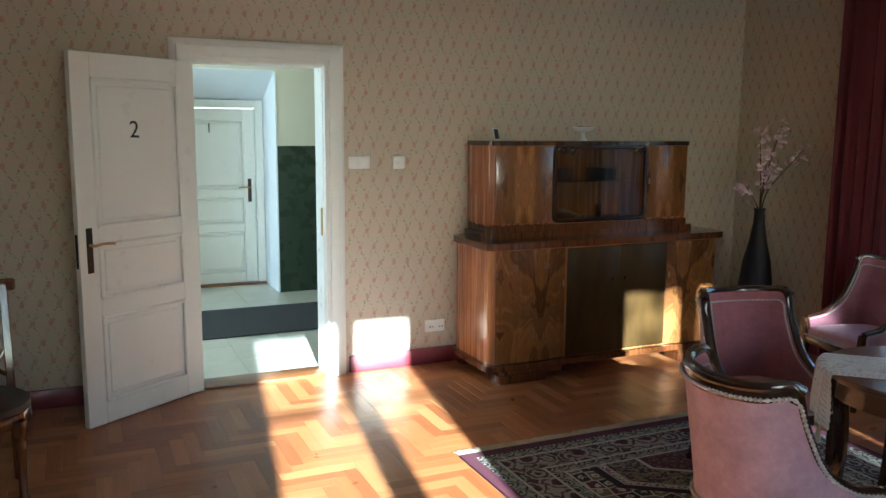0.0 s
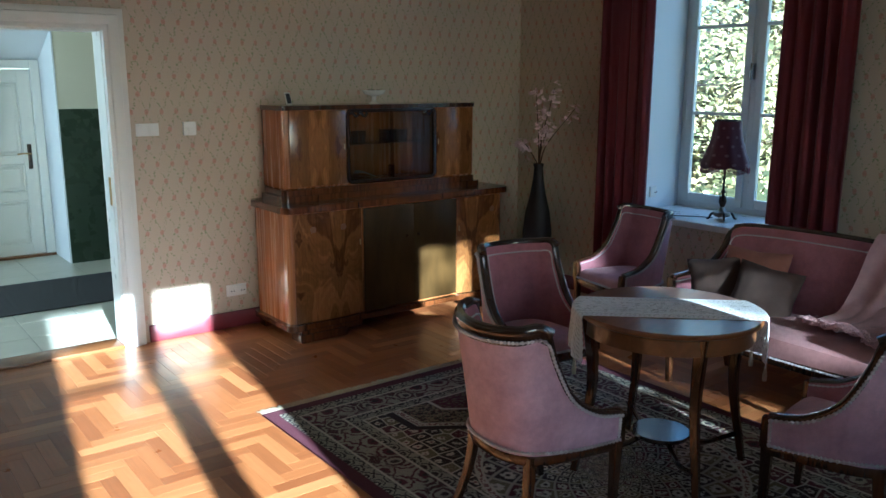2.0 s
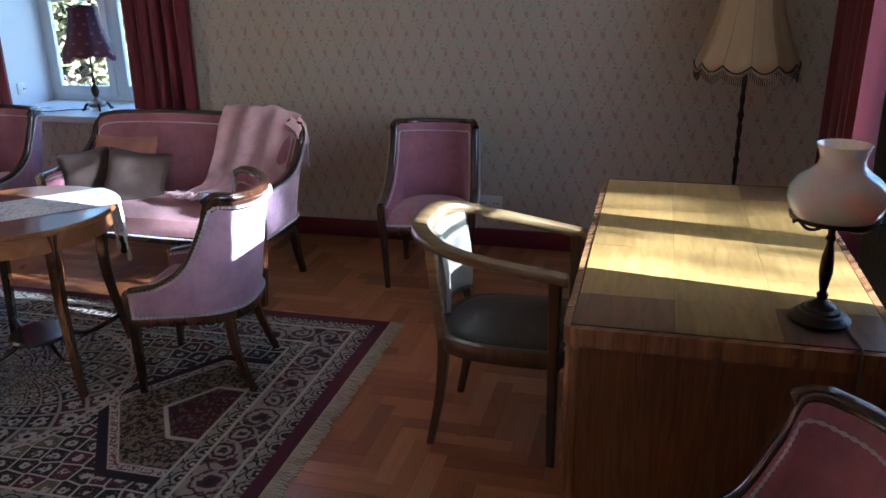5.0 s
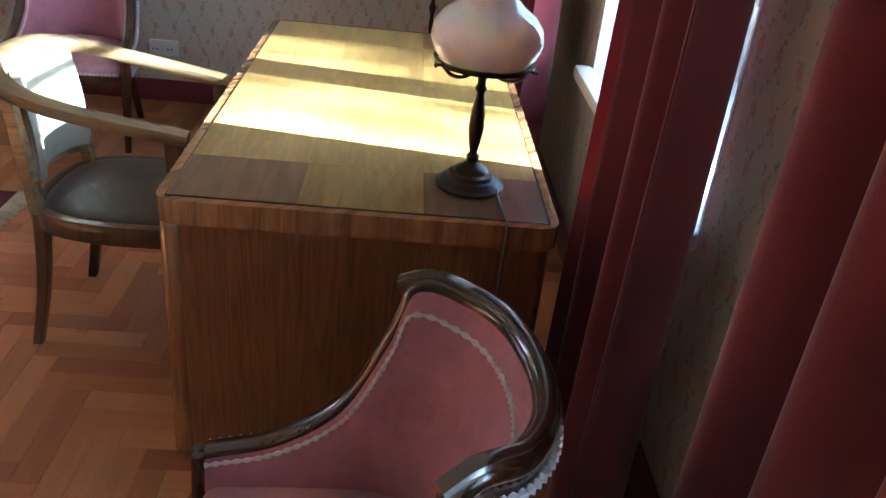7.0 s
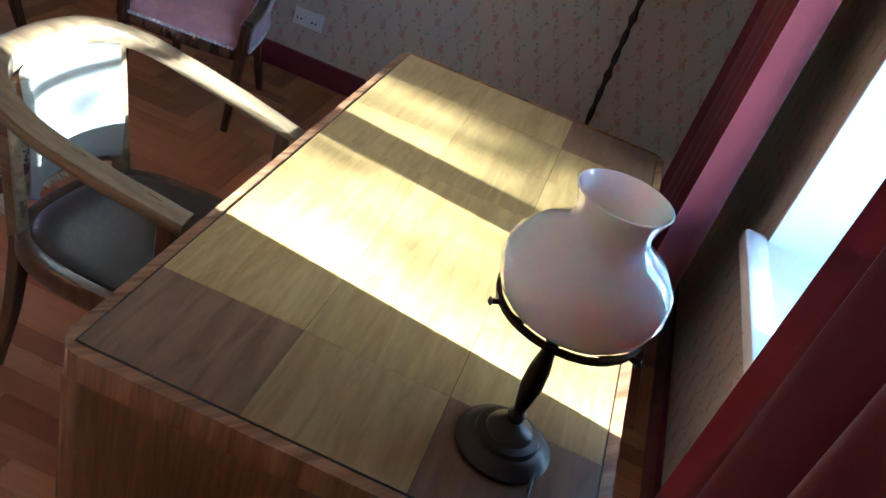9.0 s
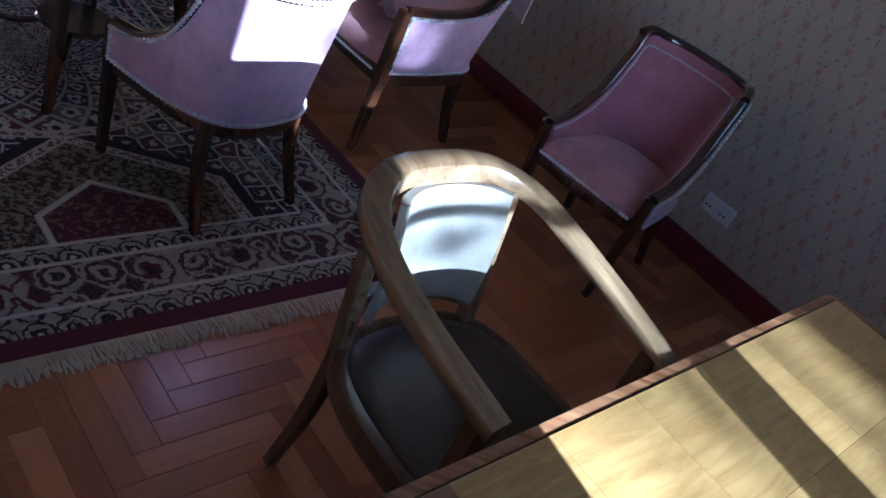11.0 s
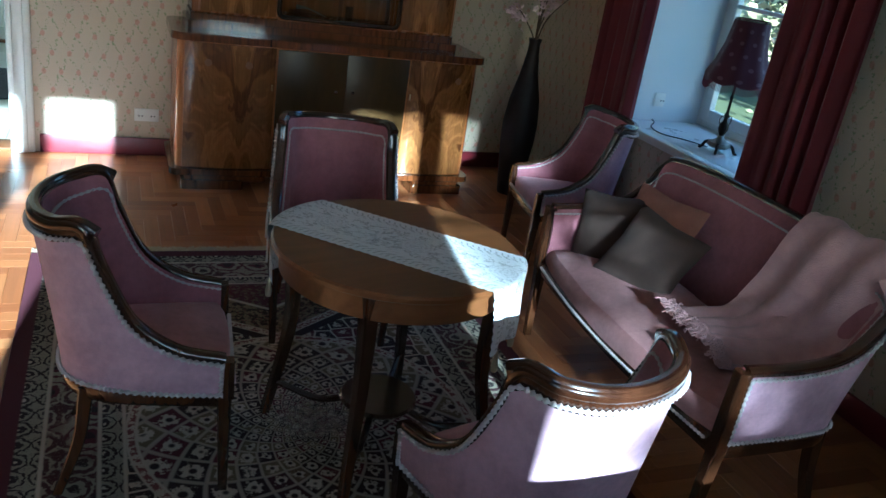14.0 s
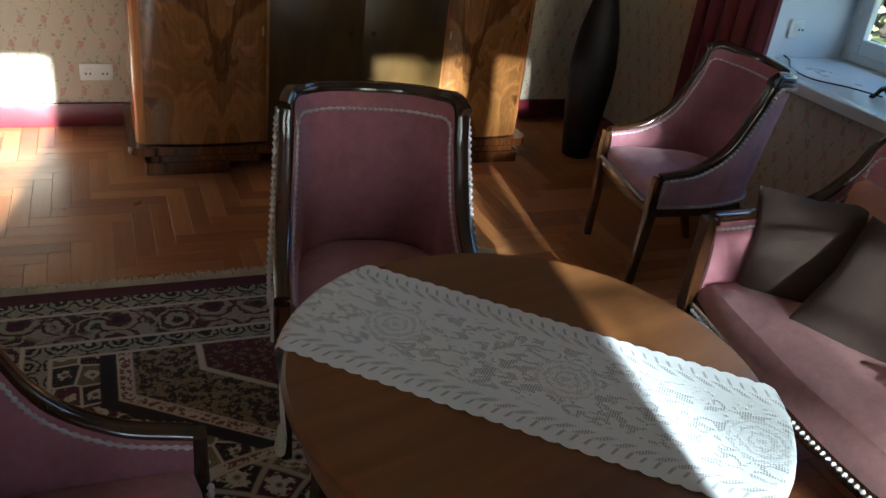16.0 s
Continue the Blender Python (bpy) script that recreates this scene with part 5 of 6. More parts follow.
    sweep(fr, [Vector((x, HY1 - 0.004, z)) for x, z in rounded_plan(1.362, 1.005, 2.118, 1.505, 0.035)], oval(0.03, 0.03, 8), up=Vector((0, -1, 0)), closed=True)
    part("glazed_frame", fr, M["darkwood"], lo, "carved dark frame of the display window")
    part("carved_ornament", tubem(spline([(1.375 + 0.02 * k, HY1 - 0.02, 1.478 + 0.016 * math.sin(k * 1.9)) for k in range(8)], 3), lambda k: 0.007 + 0.005 * abs(math.sin(k * 16))), M["darkwood"], lo, "carved scroll ornament")
    part("carved_ornament", tubem(spline([(2.105 - 0.02 * k, HY1 - 0.02, 1.478 + 0.016 * math.sin(k * 1.9)) for k in range(6)], 3), lambda k: 0.007 + 0.005 * abs(math.sin(k * 12))), M["darkwood"], lo)
    for a, c, off in ((1.37, 1.75, 0.0), (1.73, 2.11, 0.012)):
        part("sliding_glass", boxm(a, HY1 + off, 1.01, c, HY1 + 0.004 + off, 1.50), M["smoke"], lo, "sliding glass pane", flat=True)
    part("glass_shelf", boxm(1.37, -0.30, 1.262, 2.11, -0.06, 1.268), M["crystal"], lo, "clear glass shelf")
    return lo


sideboard()


def tumbler(m, h=0.085, r=0.027):
    t = thing("drinking_glass", "small clear drinking glass on the sideboard shelf", "glass", m, "glasses in the display hutch")
    part("bowl", lathem(((r * 0.8, 0.0), (r * 0.85, 0.003), (r, h), (r - 0.002, h), (r * 0.8, 0.006)), 16, False), M["crystal"], t)
    part("base", lathem(((0.0, 0.0005), (r * 0.79, 0.0005), (r * 0.79, 0.005), (0.0, 0.005)), 16, False), M["crystal"], t)
    return t


first = tumbler(pose(1.78, -0.2, 1.2685))
for k in range(1, 7):
    copy_thing(first, pose(1.78 + 0.055 * (k % 4) + 0.01 * (k > 3), -0.2 + (0.07 if k > 3 else 0), 1.2685, 0, 0, 40 * k))
for k in range(3):
    copy_thing(first, pose(1.46 + 0.06 * k, -0.19, 1.2685))
copy_thing(first, pose(1.84, -0.18, 1.0035))
tray = thing("glass_tray", "small glass dish with a silver spoon in the hutch", "dish", pose(1.52, -0.2, 1.0035))
part("dish", lathem(((0.0, 0.001), (0.05, 0.001), (0.075, 0.03), (0.072, 0.031), (0.047, 0.006), (0, 0.006)), 24, False), M["crystal"], tray)
spoon = thing("silver_spoon", "silver serving spoon lying in the glass dish", "spoon", pose(1.56, -0.22, 1.045, 0, 12, 10))
part("spoon_body", tubem(spline(((-0.07, 0, 0), (0.0, 0, 0.01), (0.13, 0, -0.006)), 5), lambda k: 0.011 * (1 - k) ** 3 + 0.004), M["silver"], spoon)
cake = thing("cake_stand", "white porcelain footed dish on the sideboard top", "dish", pose(1.68, -0.20, 1.5455))
part("foot", lathem(((0.042, 0.0), (0.036, 0.006), (0.018, 0.02), (0.016, 0.05), (0.028, 0.058), (0.0, 0.058)), 24, True), M["porcelain"], cake)
part("plate", lathem(((0.0, 0.056), (0.035, 0.058), (0.070, 0.070), (0.086, 0.092), (0.088, 0.097), (0.082, 0.096), (0.064, 0.076), (0.035, 0.064), (0, 0.062)), 32, False), M["porcelain"], cake)
for k in range(5):
    part("pebble", lathem(((0.001, 0.0), (0.014, 0.004), (0.016, 0.012), (0.009, 0.02), (0.001, 0.022)), 10), M["armdark"], cake, "dark dried pod").matrix_basis = pose(0.034 * math.cos(k * 1.3), 0.034 * math.sin(k * 1.3), 0.074, 0, 0, 40 * k) @ Matrix.Diagonal((1.3, 1.3, 1.3, 1))
card = thing("photo_card", "small upright picture card on the sideboard top", "card", pose(0.99, -0.2, 1.5455, 0, 0, 25))
part("card_board", bevelled(boxm(-0.028, -0.012, 0, 0.028, -0.006, 0.085), 0.001, 1), M["porcelain"], card).matrix_basis = pose(0, 0, 0, -14)
part("picture", boxm(-0.022, -0.0135, 0.008, 0.022, -0.0125, 0.076), M["screen"], card, "dark printed picture").matrix_basis = pose(0, 0, 0, -14)

# vase with blossom branches
vs_ = thing("floor_vase", "tall dark plum glazed floor vase beside the sideboard", "vase", pose(2.99, -0.58, 0))
part("vase_body", lathem(((0.0, 0.0), (0.075, 0.0), (0.078, 0.02), (0.092, 0.15), (0.115, 0.38), (0.118, 0.50), (0.100, 0.66), (0.062, 0.82), (0.040, 0.96), (0.036, 1.03), (0.045, 1.06), (0.038, 1.06), (0.028, 1.02), (0.0, 1.0)), 40, False), M["vase"], vs_)
br = thing("blossom_branches", "pale pink artificial blossom branches in the vase", "branches", pose(2.99, -0.58, 1.0))
rnd = random.Random(11)
ends = ((-0.05, 0.0, 0.66), (0.12, -0.04, 0.66), (0.30, -0.10, 0.50), (-0.19, 0.02, 0.22), (0.10, 0.0, 0.36), (0.01, -0.03, 0.44))
for e in ends:
    path = spline(((0, 0, 0), (e[0] * 0.15, e[1] * 0.3, e[2] * 0.4), (e[0] * 0.7, e[1] * 0.8, e[2] * 0.8 if e[2] > 0.3 else e[2] * 1.0), e), 5)
    stem = part("branch", tubem(path, lambda k: 0.0045 * (1 - k) + 0.0015, 5), M["branch"], br)
    bm = bmesh.new()
    for k in range(22):
        q = path[rnd.randint(int(len(path) * 0.45), len(path) - 1)] + Vector((rnd.gauss(0, 0.026), rnd.gauss(0, 0.026), rnd.gauss(0, 0.026)))
        tilt = Euler((rnd.uniform(-1, 1), rnd.uniform(-1, 1), rnd.uniform(0, 6))).to_matrix()
        for j in range(5):
            a = 2 * math.pi * j / 5
            d, w = Vector((math.cos(a), math.sin(a), 0.35)), Vector((-math.sin(a), math.cos(a), 0))
            bm.faces.new([bm.verts.new(q + tilt @ o) for o in (Vector(), d * 0.014 + w * 0.010, d * 0.027, d * 0.014 - w * 0.010)])
    part("blossoms", bm, M["blossom"], stem, "clusters of pale pink petals")


# ---- desk corner ----
DX0, DX1, DY0, DY1, DZ = 0.588, 2.220, -6.428, -5.553, 0.752
dk = thing("desk", "large veneered writing desk with a chequered inlaid top", "desk", pose(0, 0, 0))
b = prism(bmesh.new(), rounded_plan(DX0, DY0, DX1, DY1, 0.045), DZ - 0.058, DZ - 0.002)
part("edge_band", bevelled(b, 0.018, 5), M["deskedge"], dk, "rounded striped veneer edge")
for xa, xb in ((DX0 + 0.008, DX0 + 0.50), (DX1 - 0.50, DX1 - 0.008)):
    b = prism(bmesh.new(), rounded_plan(xa, DY0 + 0.012, xb, DY1 - 0.014, 0.035), 0.03, DZ - 0.054)
    part("pedestal", bevelled(b, 0.006, 2), M["deskside"], dk, "oak veneered pedestal")
part("modesty_panel", boxm(DX0 + 0.49, DY0 + 0.03, 0.2, DX1 - 0.49, DY0 + 0.055, DZ - 0.054), M["deskside"], dk)
part("centre_drawer", bevelled(boxm(DX0 + 0.505, DY1 - 0.07, DZ - 0.17, DX1 - 0.505, DY1 - 0.045, DZ - 0.060), 0.004), M["deskedge"], dk)
for x in (DX0 + 0.03, DX1 - 0.49):
    part("plinth", bevelled(boxm(x, DY0 + 0.04, 0.0, x + 0.46, DY1 - 0.05, 0.04), 0.004), M["armdark"], dk)
    for k in range(3):
        dr = part("drawer", bevelled(boxm(x + 0.02, DY1 - 0.016, 0.07 + 0.195 * k, x + 0.44, DY1 - 0.006, 0.25 + 0.195 * k), 0.003), M["deskedge"], dk)
        part("knob", lathem(((0.001, 0), (0.012, 0.0), (0.009, 0.01), (0.014, 0.02), (0.001, 0.024)), 12), M["brass"], dr).matrix_basis = pose(x + 0.23, DY1 - 0.006, 0.165 + 0.195 * k, -90)
part("corner_strip", bevelled(boxm(DX0 + 0.004, DY1 - 0.055, 0.04, DX0 + 0.05, DY1 - 0.008, DZ - 0.057), 0.015, 3), M["deskedge"], dk, "rounded striped corner strip")
part("top_border", boxm(DX0 + 0.022, DY0 + 0.022, DZ - 0.006, DX1 - 0.022, DY1 - 0.022, DZ - 0.0005), M["darkwood"], dk, "thin dark line round the inlay")
nx_, ny_ = 7, 3
cw, chh = (DX1 - DX0 - 0.050) / nx_, (DY1 - DY0 - 0.050) / ny_
rnd = random.Random(5)
for i in range(nx_):
    for j in range(ny_):
        x0, y0 = DX0 + 0.025 + i * cw, DY0 + 0.025 + j * chh
        dark = (i == 0 and j in (0, 2)) or (i == nx_ - 1 and j in (0,))
        part("inlay_panel", boxm(x0 + 0.0004, y0 + 0.0004, DZ - 0.005, x0 + cw - 0.0004, y0 + chh - 0.0004, DZ + 0.0006), M["inlaydark"] if dark else M["inlay"], dk, flat=True)


def desk_lamp():
    lp = thing("desk_lamp", "bronze table lamp with a white opal glass shade", "lamp", pose(0.785, -6.235, DZ + 0.001))
    up = 0.03
    part("foot", lathem(((0.0000, 0.0000), (0.0791, 0.0000), (0.0808, 0.0080), (0.0705, 0.0140), (0.0654, 0.0220), (0.0550, 0.0260), (0.0516, 0.0340), (0.0396, 0.0380), (0.0361, 0.0460), (0.0241, 0.0520), (0.0138, 0.0620), (0.0000, 0.0640)), 36, False), M["bronze"], lp, "stepped round bronze foot")
    part("stem", lathem(((0.012, 0.06), (0.016, 0.075), (0.009, 0.085), (0.012, 0.10), (0.018, 0.14), (0.017, 0.175), (0.009, 0.225), (0.014, 0.235), (0.009, 0.247), (0.012, 0.275), (0.020, 0.28), (0.012, 0.29)), 18), M["bronze"], lp, "turned bronze stem")
    part("gallery", lathem(((0.105, 0.292), (0.111, 0.292), (0.113, 0.302), (0.105, 0.302)), 36, False), M["bronze"], lp, "ring that carries the shade")
    for k in range(3):
        a = 2.1 * k
        c, s = math.cos(a), math.sin(a)
        part("arm", tubem(spline(((0.014 * c, 0.014 * s, 0.28), (0.05 * c, 0.05 * s, 0.266), (0.082 * c, 0.082 * s, 0.272), (0.107 * c, 0.107 * s, 0.296)), 4), 0.0045, 6), M["bronze"], lp)
        part("screw", lathem(((0.001, 0), (0.004, 0), (0.004, 0.012), (0.007, 0.014), (0.001, 0.018)), 8), M["bronze"], lp).matrix_basis = pose(0.111 * c, 0.111 * s, 0.297, 0, 90, math.degrees(a))
    part("shade", lathem(((0.0985, 0.3000), (0.1131, 0.3174), (0.1231, 0.3478), (0.1186, 0.3766), (0.0985, 0.4027), (0.0730, 0.4201), (0.0584, 0.4349), (0.0547, 0.4522), (0.0602, 0.4723), (0.0675, 0.4897), (0.0648, 0.4905), (0.0565, 0.4723), (0.0510, 0.4522), (0.0547, 0.4331), (0.0693, 0.4157), (0.0939, 0.3992), (0.1140, 0.3748), (0.1186, 0.3478), (0.1094, 0.3191), (0.0949, 0.3017)), 44, False), M["opal"], lp, "white opal glass shade with a waisted neck")
    cord = spline(((-0.02, -0.06, 0.014), (-0.08, -0.062, 0.004), (-0.15, -0.07, 0.005), (-0.192, -0.072, 0.002), (-0.204, -0.072, -0.04), (-0.205, -0.07, -0.25), (-0.207, -0.06, -0.42), (-0.212, -0.04, -0.70)), 5)
    part("cord", tubem(cord, 0.003, 6), M["cable"], lp, "brown lamp cord over the desk edge")
    part("cord_switch", bevelled(boxm(-0.219, -0.074, -0.40, -0.197, -0.058, -0.34), 0.006, 3), M["porcelain"], lp, "pale in-line switch")
    return lp


desk_lamp()


def desk_chair():
    ch = thing("desk_armchair", "worn wooden round-back armchair with leather seat at the desk", "armchair", facing(1.262, -5.275, -93))
    # the hoop rail: arms and back in one curve
    half = ((0, -0.292, 0.825), (0.13, -0.279, 0.82), (0.213, -0.212, 0.80), (0.247, -0.10, 0.772), (0.252, 0.05, 0.748), (0.243, 0.20, 0.728), (0.235, 0.262, 0.716))
    path = spline(mirrored(half), 8)
    bm = bmesh.new()
    n = len(path)
    rings = []
    for i, p in enumerate(path):
        t = (path[min(i + 1, n - 1)] - path[max(i - 1, 0)]).normalized()
        side = t.cross(Vector((0, 0, 1))).normalized()
        back = max(0.0, 1 - abs(p.x) / 0.24) if p.y < -0.12 else 0.0
        w, h = 0.058 + 0.012 * back, 0.034 + 0.055 * back
        rings.append([bm.verts.new(p + side * a + Vector((0, 0, b - 0.02 * back))) for a, b in oval(w, h, 12, 4.5)])
    for a, b in zip(rings, rings[1:]):
        for k in range(12):
            bm.faces.new((a[k], a[(k + 1) % 12], b[(k + 1) % 12], b[k]))
    bm.faces.new(rings[0])
    bm.faces.new(rings[-1])
    part("hoop_rail", bm, M["armwood"], ch, "pale worn curved arm and back rail")
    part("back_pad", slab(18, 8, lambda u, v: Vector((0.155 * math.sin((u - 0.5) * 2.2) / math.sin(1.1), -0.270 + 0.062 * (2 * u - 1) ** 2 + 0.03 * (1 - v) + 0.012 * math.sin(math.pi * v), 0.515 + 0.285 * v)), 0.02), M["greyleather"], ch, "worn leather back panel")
    part("lower_back_rail", sweep(bmesh.new(), spline(mirrored(((0, -0.253, 0.50), (0.11, -0.235, 0.50), (0.182, -0.18, 0.50))), 5), oval(0.022, 0.045, 10)), M["armwood"], ch)
    for s in (-1, 1):
        part("back_post", leg((s * 0.172, -0.232, 0.795), (s * 0.178, -0.185, 0.40), 0.017, 0.018), M["armwood"], ch)
        part("leg", leg((s * 0.178, -0.18, 0.43), (s * 0.20, -0.235, 0.0), 0.020, 0.014, (0, 0.012, 0)), M["armdark"], ch)
        part("leg", leg((s * 0.228, 0.22, 0.722), (s * 0.222, 0.22, 0.0), 0.021, 0.015), M["armdark"], ch)
    out = [(0.225, 0.235), (0.0, 0.25), (-0.225, 0.235), (-0.235, 0.0), (-0.205, -0.14), (-0.13, -0.205), (0.0, -0.222), (0.13, -0.205), (0.205, -0.14), (0.235, 0.0)]
    ring = spline([(x, y, 0.415) for x, y in out + out[:1]], 5)[:-1]
    part("seat_frame", sweep(bmesh.new(), ring[::-1], oval(0.036, 0.065, 10, 4), closed=True), M["armdark"], ch)
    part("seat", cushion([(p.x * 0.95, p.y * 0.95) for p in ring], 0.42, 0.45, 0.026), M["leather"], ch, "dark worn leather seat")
    return ch


desk_chair()


def floor_lamp():
    fl = thing("floor_lamp", "tall turned floor lamp with a cream scalloped shade", "lamp", pose(2.88, -6.175, -0.055))
    part("foot", lathem(((0.0, 0.0), (0.15, 0.0), (0.155, 0.02), (0.12, 0.035), (0.05, 0.06), (0.03, 0.09), (0.0, 0.095)), 32, False), M["darkwood"], fl)
    prof = []
    for k in range(60):
        z = 0.08 + 1.12 * k / 59
        prof.append((0.007 + 0.006 * abs(math.sin(k * 0.75)) + (0.004 if k % 12 == 0 else 0), z))
    part("pole", lathem(prof, 14), M["bronze"], fl, "slim turned and twisted pole")
    part("shade_carrier", lathem(((0.006, 1.18), (0.006, 1.62), (0.012, 1.63)), 10), M["brass"], fl)
    g = 12

    def wv(a, i):
        return (1 + 0.035 * abs(math.cos(a * g / 2)) * (1 if i < 4 else 0.4), (-0.035 * abs(math.sin(a * g / 2)) if i == 0 else 0.0))

    sh = part("shade", lathem(((0.235, 1.255), (0.225, 1.29), (0.19, 1.37), (0.155, 1.48), (0.135, 1.58), (0.125, 1.63), (0.122, 1.63), (0.132, 1.58), (0.152, 1.48), (0.187, 1.37), (0.222, 1.29), (0.231, 1.256)), 96, False, wv), M["cream"], fl, "cream cloth shade with scalloped hem")
    for zz, rr in ((1.262, 0.240), (1.248, 0.241)):
        bm = bmesh.new()
        pts = []
        for k in range(96):
            a = 2 * math.pi * k / 96
            fr, dz = wv(a, 0)
            pts.append(Vector((rr * fr * math.cos(a), rr * fr * math.sin(a), zz + dz)))
        tube(bm, pts + pts[:1], 0.004, 5)
        part("trim_band", bm, M["armdark"] if zz > 1.25 else M["fringe"], sh, "brown and cream trim")
    bm = bmesh.new()
    for k in range(150):
        a = 2 * math.pi * k / 150
        fr, dz = wv(a, 0)
        p = Vector((0.238 * fr * math.cos(a), 0.238 * fr * math.sin(a), 1.248 + dz))
        tube(bm, [p, p + Vector((0, 0, -0.045))], 0.0022, 4)
    part("fringe", bm, M["armdark"], sh, "brown silk fringe")
    for k in range(g):
        a = 2 * math.pi * (k + 0.0) / g
        pts = [Vector((r * math.cos(a) * 1.012, r * math.sin(a) * 1.012, z)) for r, z in ((0.243, 1.256), (0.233, 1.29), (0.195, 1.37), (0.158, 1.48), (0.138, 1.58), (0.127, 1.63))]
        part("shade_rib", tubem(pts, 0.0025, 5), M["fringe"], sh)
    return fl


floor_lamp()


def sill_lamp():
    lp = thing("table_lamp", "brass footed lamp with a plum fringed shade on the window sill", "lamp", pose(3.50, -1.94, SILL + 0.04))
    for k in range(4):
        a = radians(45 + 90 * k)
        c, s = math.cos(a), math.sin(a)
        part("claw_foot", tubem(spline(((0.035 * c, 0.035 * s, 0.045), (0.07 * c, 0.07 * s, 0.04), (0.09 * c, 0.09 * s, 0.006), (0.105 * c, 0.105 * s, 0.007)), 4), lambda k: 0.011 - 0.005 * k, 7), M["bronze"], lp)
    part("base", lathem(((0.0, 0.02), (0.05, 0.022), (0.065, 0.035), (0.06, 0.052), (0.035, 0.062), (0.02, 0.075), (0.014, 0.09)), 24), M["silver"], lp, "domed metal base")
    part("stem", lathem(((0.012, 0.088), (0.018, 0.10), (0.028, 0.125), (0.026, 0.15), (0.012, 0.17), (0.010, 0.19), (0.016, 0.20), (0.008, 0.215), (0.008, 0.29), (0.013, 0.30), (0.007, 0.312), (0.007, 0.60)), 18), M["bronze"], lp, "vase-shaped brass stem")
    for s in (-1, 1):
        part("ear", tubem(spline(((s * 0.02, 0, 0.14), (s * 0.038, 0, 0.165), (s * 0.032, 0, 0.195), (s * 0.014, 0, 0.19)), 4), 0.003, 6), M["bronze"], lp)

    def wv(a, i):
        return (1 + 0.03 * math.cos(a * 8), -0.016 * abs(math.sin(a * 4)) if i == 0 else 0)

    sh = part("shade", lathem(((0.165, 0.385), (0.166, 0.41), (0.135, 0.48), (0.108, 0.57), (0.094, 0.66), (0.090, 0.70), (0.087, 0.70), (0.105, 0.57), (0.132, 0.48), (0.162, 0.41)), 64, False, wv), M["spotted"], lp, "plum cloth shade with pale dots")
    bm = bmesh.new()
    for k in range(120):
        a = 2 * math.pi * k / 120
        fr, dz = wv(a, 0)
        p = Vector((0.164 * fr * math.cos(a), 0.164 * fr * math.sin(a), 0.388 + dz))
        tube(bm, [p, p + Vector((0, 0, -0.04))], 0.002, 4)
    part("fringe", bm, M["fringepink"], sh, "pink silk fringe")
    part("top_ring", lathem(((0.088, 0.698), (0.093, 0.698), (0.093, 0.706), (0.088, 0.706)), 32, False), M["darkwood"], sh)
    part("cord", tubem(spline(((-0.03, 0.05, 0.008), (-0.07, 0.18, 0.005), (-0.16, 0.30, 0.005), (-0.13, 0.45, 0.006), (-0.02, 0.58, 0.005), (0.02, 0.70, 0.01)), 6), 0.0035, 6), M["ink"], lp, "dark cord lying on the sill")
    return lp


sill_lamp()


# ---- curtains ----
def curtain(x0, x1, y, along, group, folds=5, seed=1, z1=2.92, deep=0.034):
    """A hanging curtain between two places along a wall; along 'x' or 'y'."""
    ct = thing("curtain", "wine red floor-length curtain hanging in soft folds", "curtain", pose(0, 0, 0), group)
    rnd = random.Random(seed)
    ph = [rnd.uniform(0, 6) for _ in range(3)]

    def f(u, v):
        s = x0 + (x1 - x0) * u
        z = 0.015 + (z1 - 0.015) * v
        amp = deep * (0.65 + 0.35 * (1 - v))
        w = amp * math.sin(u * folds * 2 * math.pi + ph[0] + 0.35 * math.sin(v * 3 + ph[1])) + 0.010 * math.sin(u * folds * 4.3 * math.pi + ph[2] + v)
        s += 0.012 * math.cos(u * folds * 2 * math.pi + v * 2)
        return Vector((s, y + w, z)) if along == "x" else Vector((y + w, s, z))

    part("cloth_panel", slab(72, 24, f, 0.004), M["curtain"], ct)
    part("heading_tape", boxm(*( (x0, y - 0.045, z1 - 0.01, x1, y + 0.045, z1 + 0.03) if along == "x" else (y - 0.045, min(x0, x1), z1 - 0.01, y + 0.045, max(x0, x1), z1 + 0.03)), bevel=0.005), M["curtain"], ct)
    return ct


curtain(-1.47, -1.00, E_ - 0.085, "y", "curtains of the east window", 5, 1)
curtain(-2.93, -2.48, E_ - 0.085, "y", "curtains of the east window", 5, 2)
curtain(0.355, 0.90, S_ + 0.175, "x", "curtains of the south window", 3, 3, deep=0.075)
curtain(2.00, 2.66, S_ + 0.19, "x", "curtains of the south window", 4, 4, deep=0.06)
curtain(-0.60, -0.03, S_ + 0.19, "x", "curtains of the west window", 3, 5, deep=0.065)
curtain(-2.25, -1.72, S_ + 0.19, "x", "curtains of the west window", 4, 6, deep=0.06)
for name, m, ln in (("curtain_rod", pose(E_ - 0.085, -1.95, 2.96, 90), 2.3), ("curtain_rod", pose(1.47, S_ + 0.19, 2.96, 0, 90), 2.5), ("curtain_rod", pose(-1.12, S_ + 0.19, 2.96, 0, 90), 2.3)):
    rd = thing(name, "plain wooden curtain rod below the ceiling", "curtain rod", m)
    part("rod", tubem(((0, 0, -ln / 2), (0, 0, ln / 2)), 0.013, 10), M["legwood"], rd)
    for s in (-1, 1):
        part("bracket", boxm(*((0.0, -0.008, s * ln * 0.45 - 0.01, 0.085, 0.008, s * ln * 0.45 + 0.01) if name and ln == 2.3 and m.translation.x > 3 else (-0.008, -0.188, s * ln * 0.45 - 0.01, 0.008, 0.0, s * ln * 0.45 + 0.01))), M["legwood"], rd)


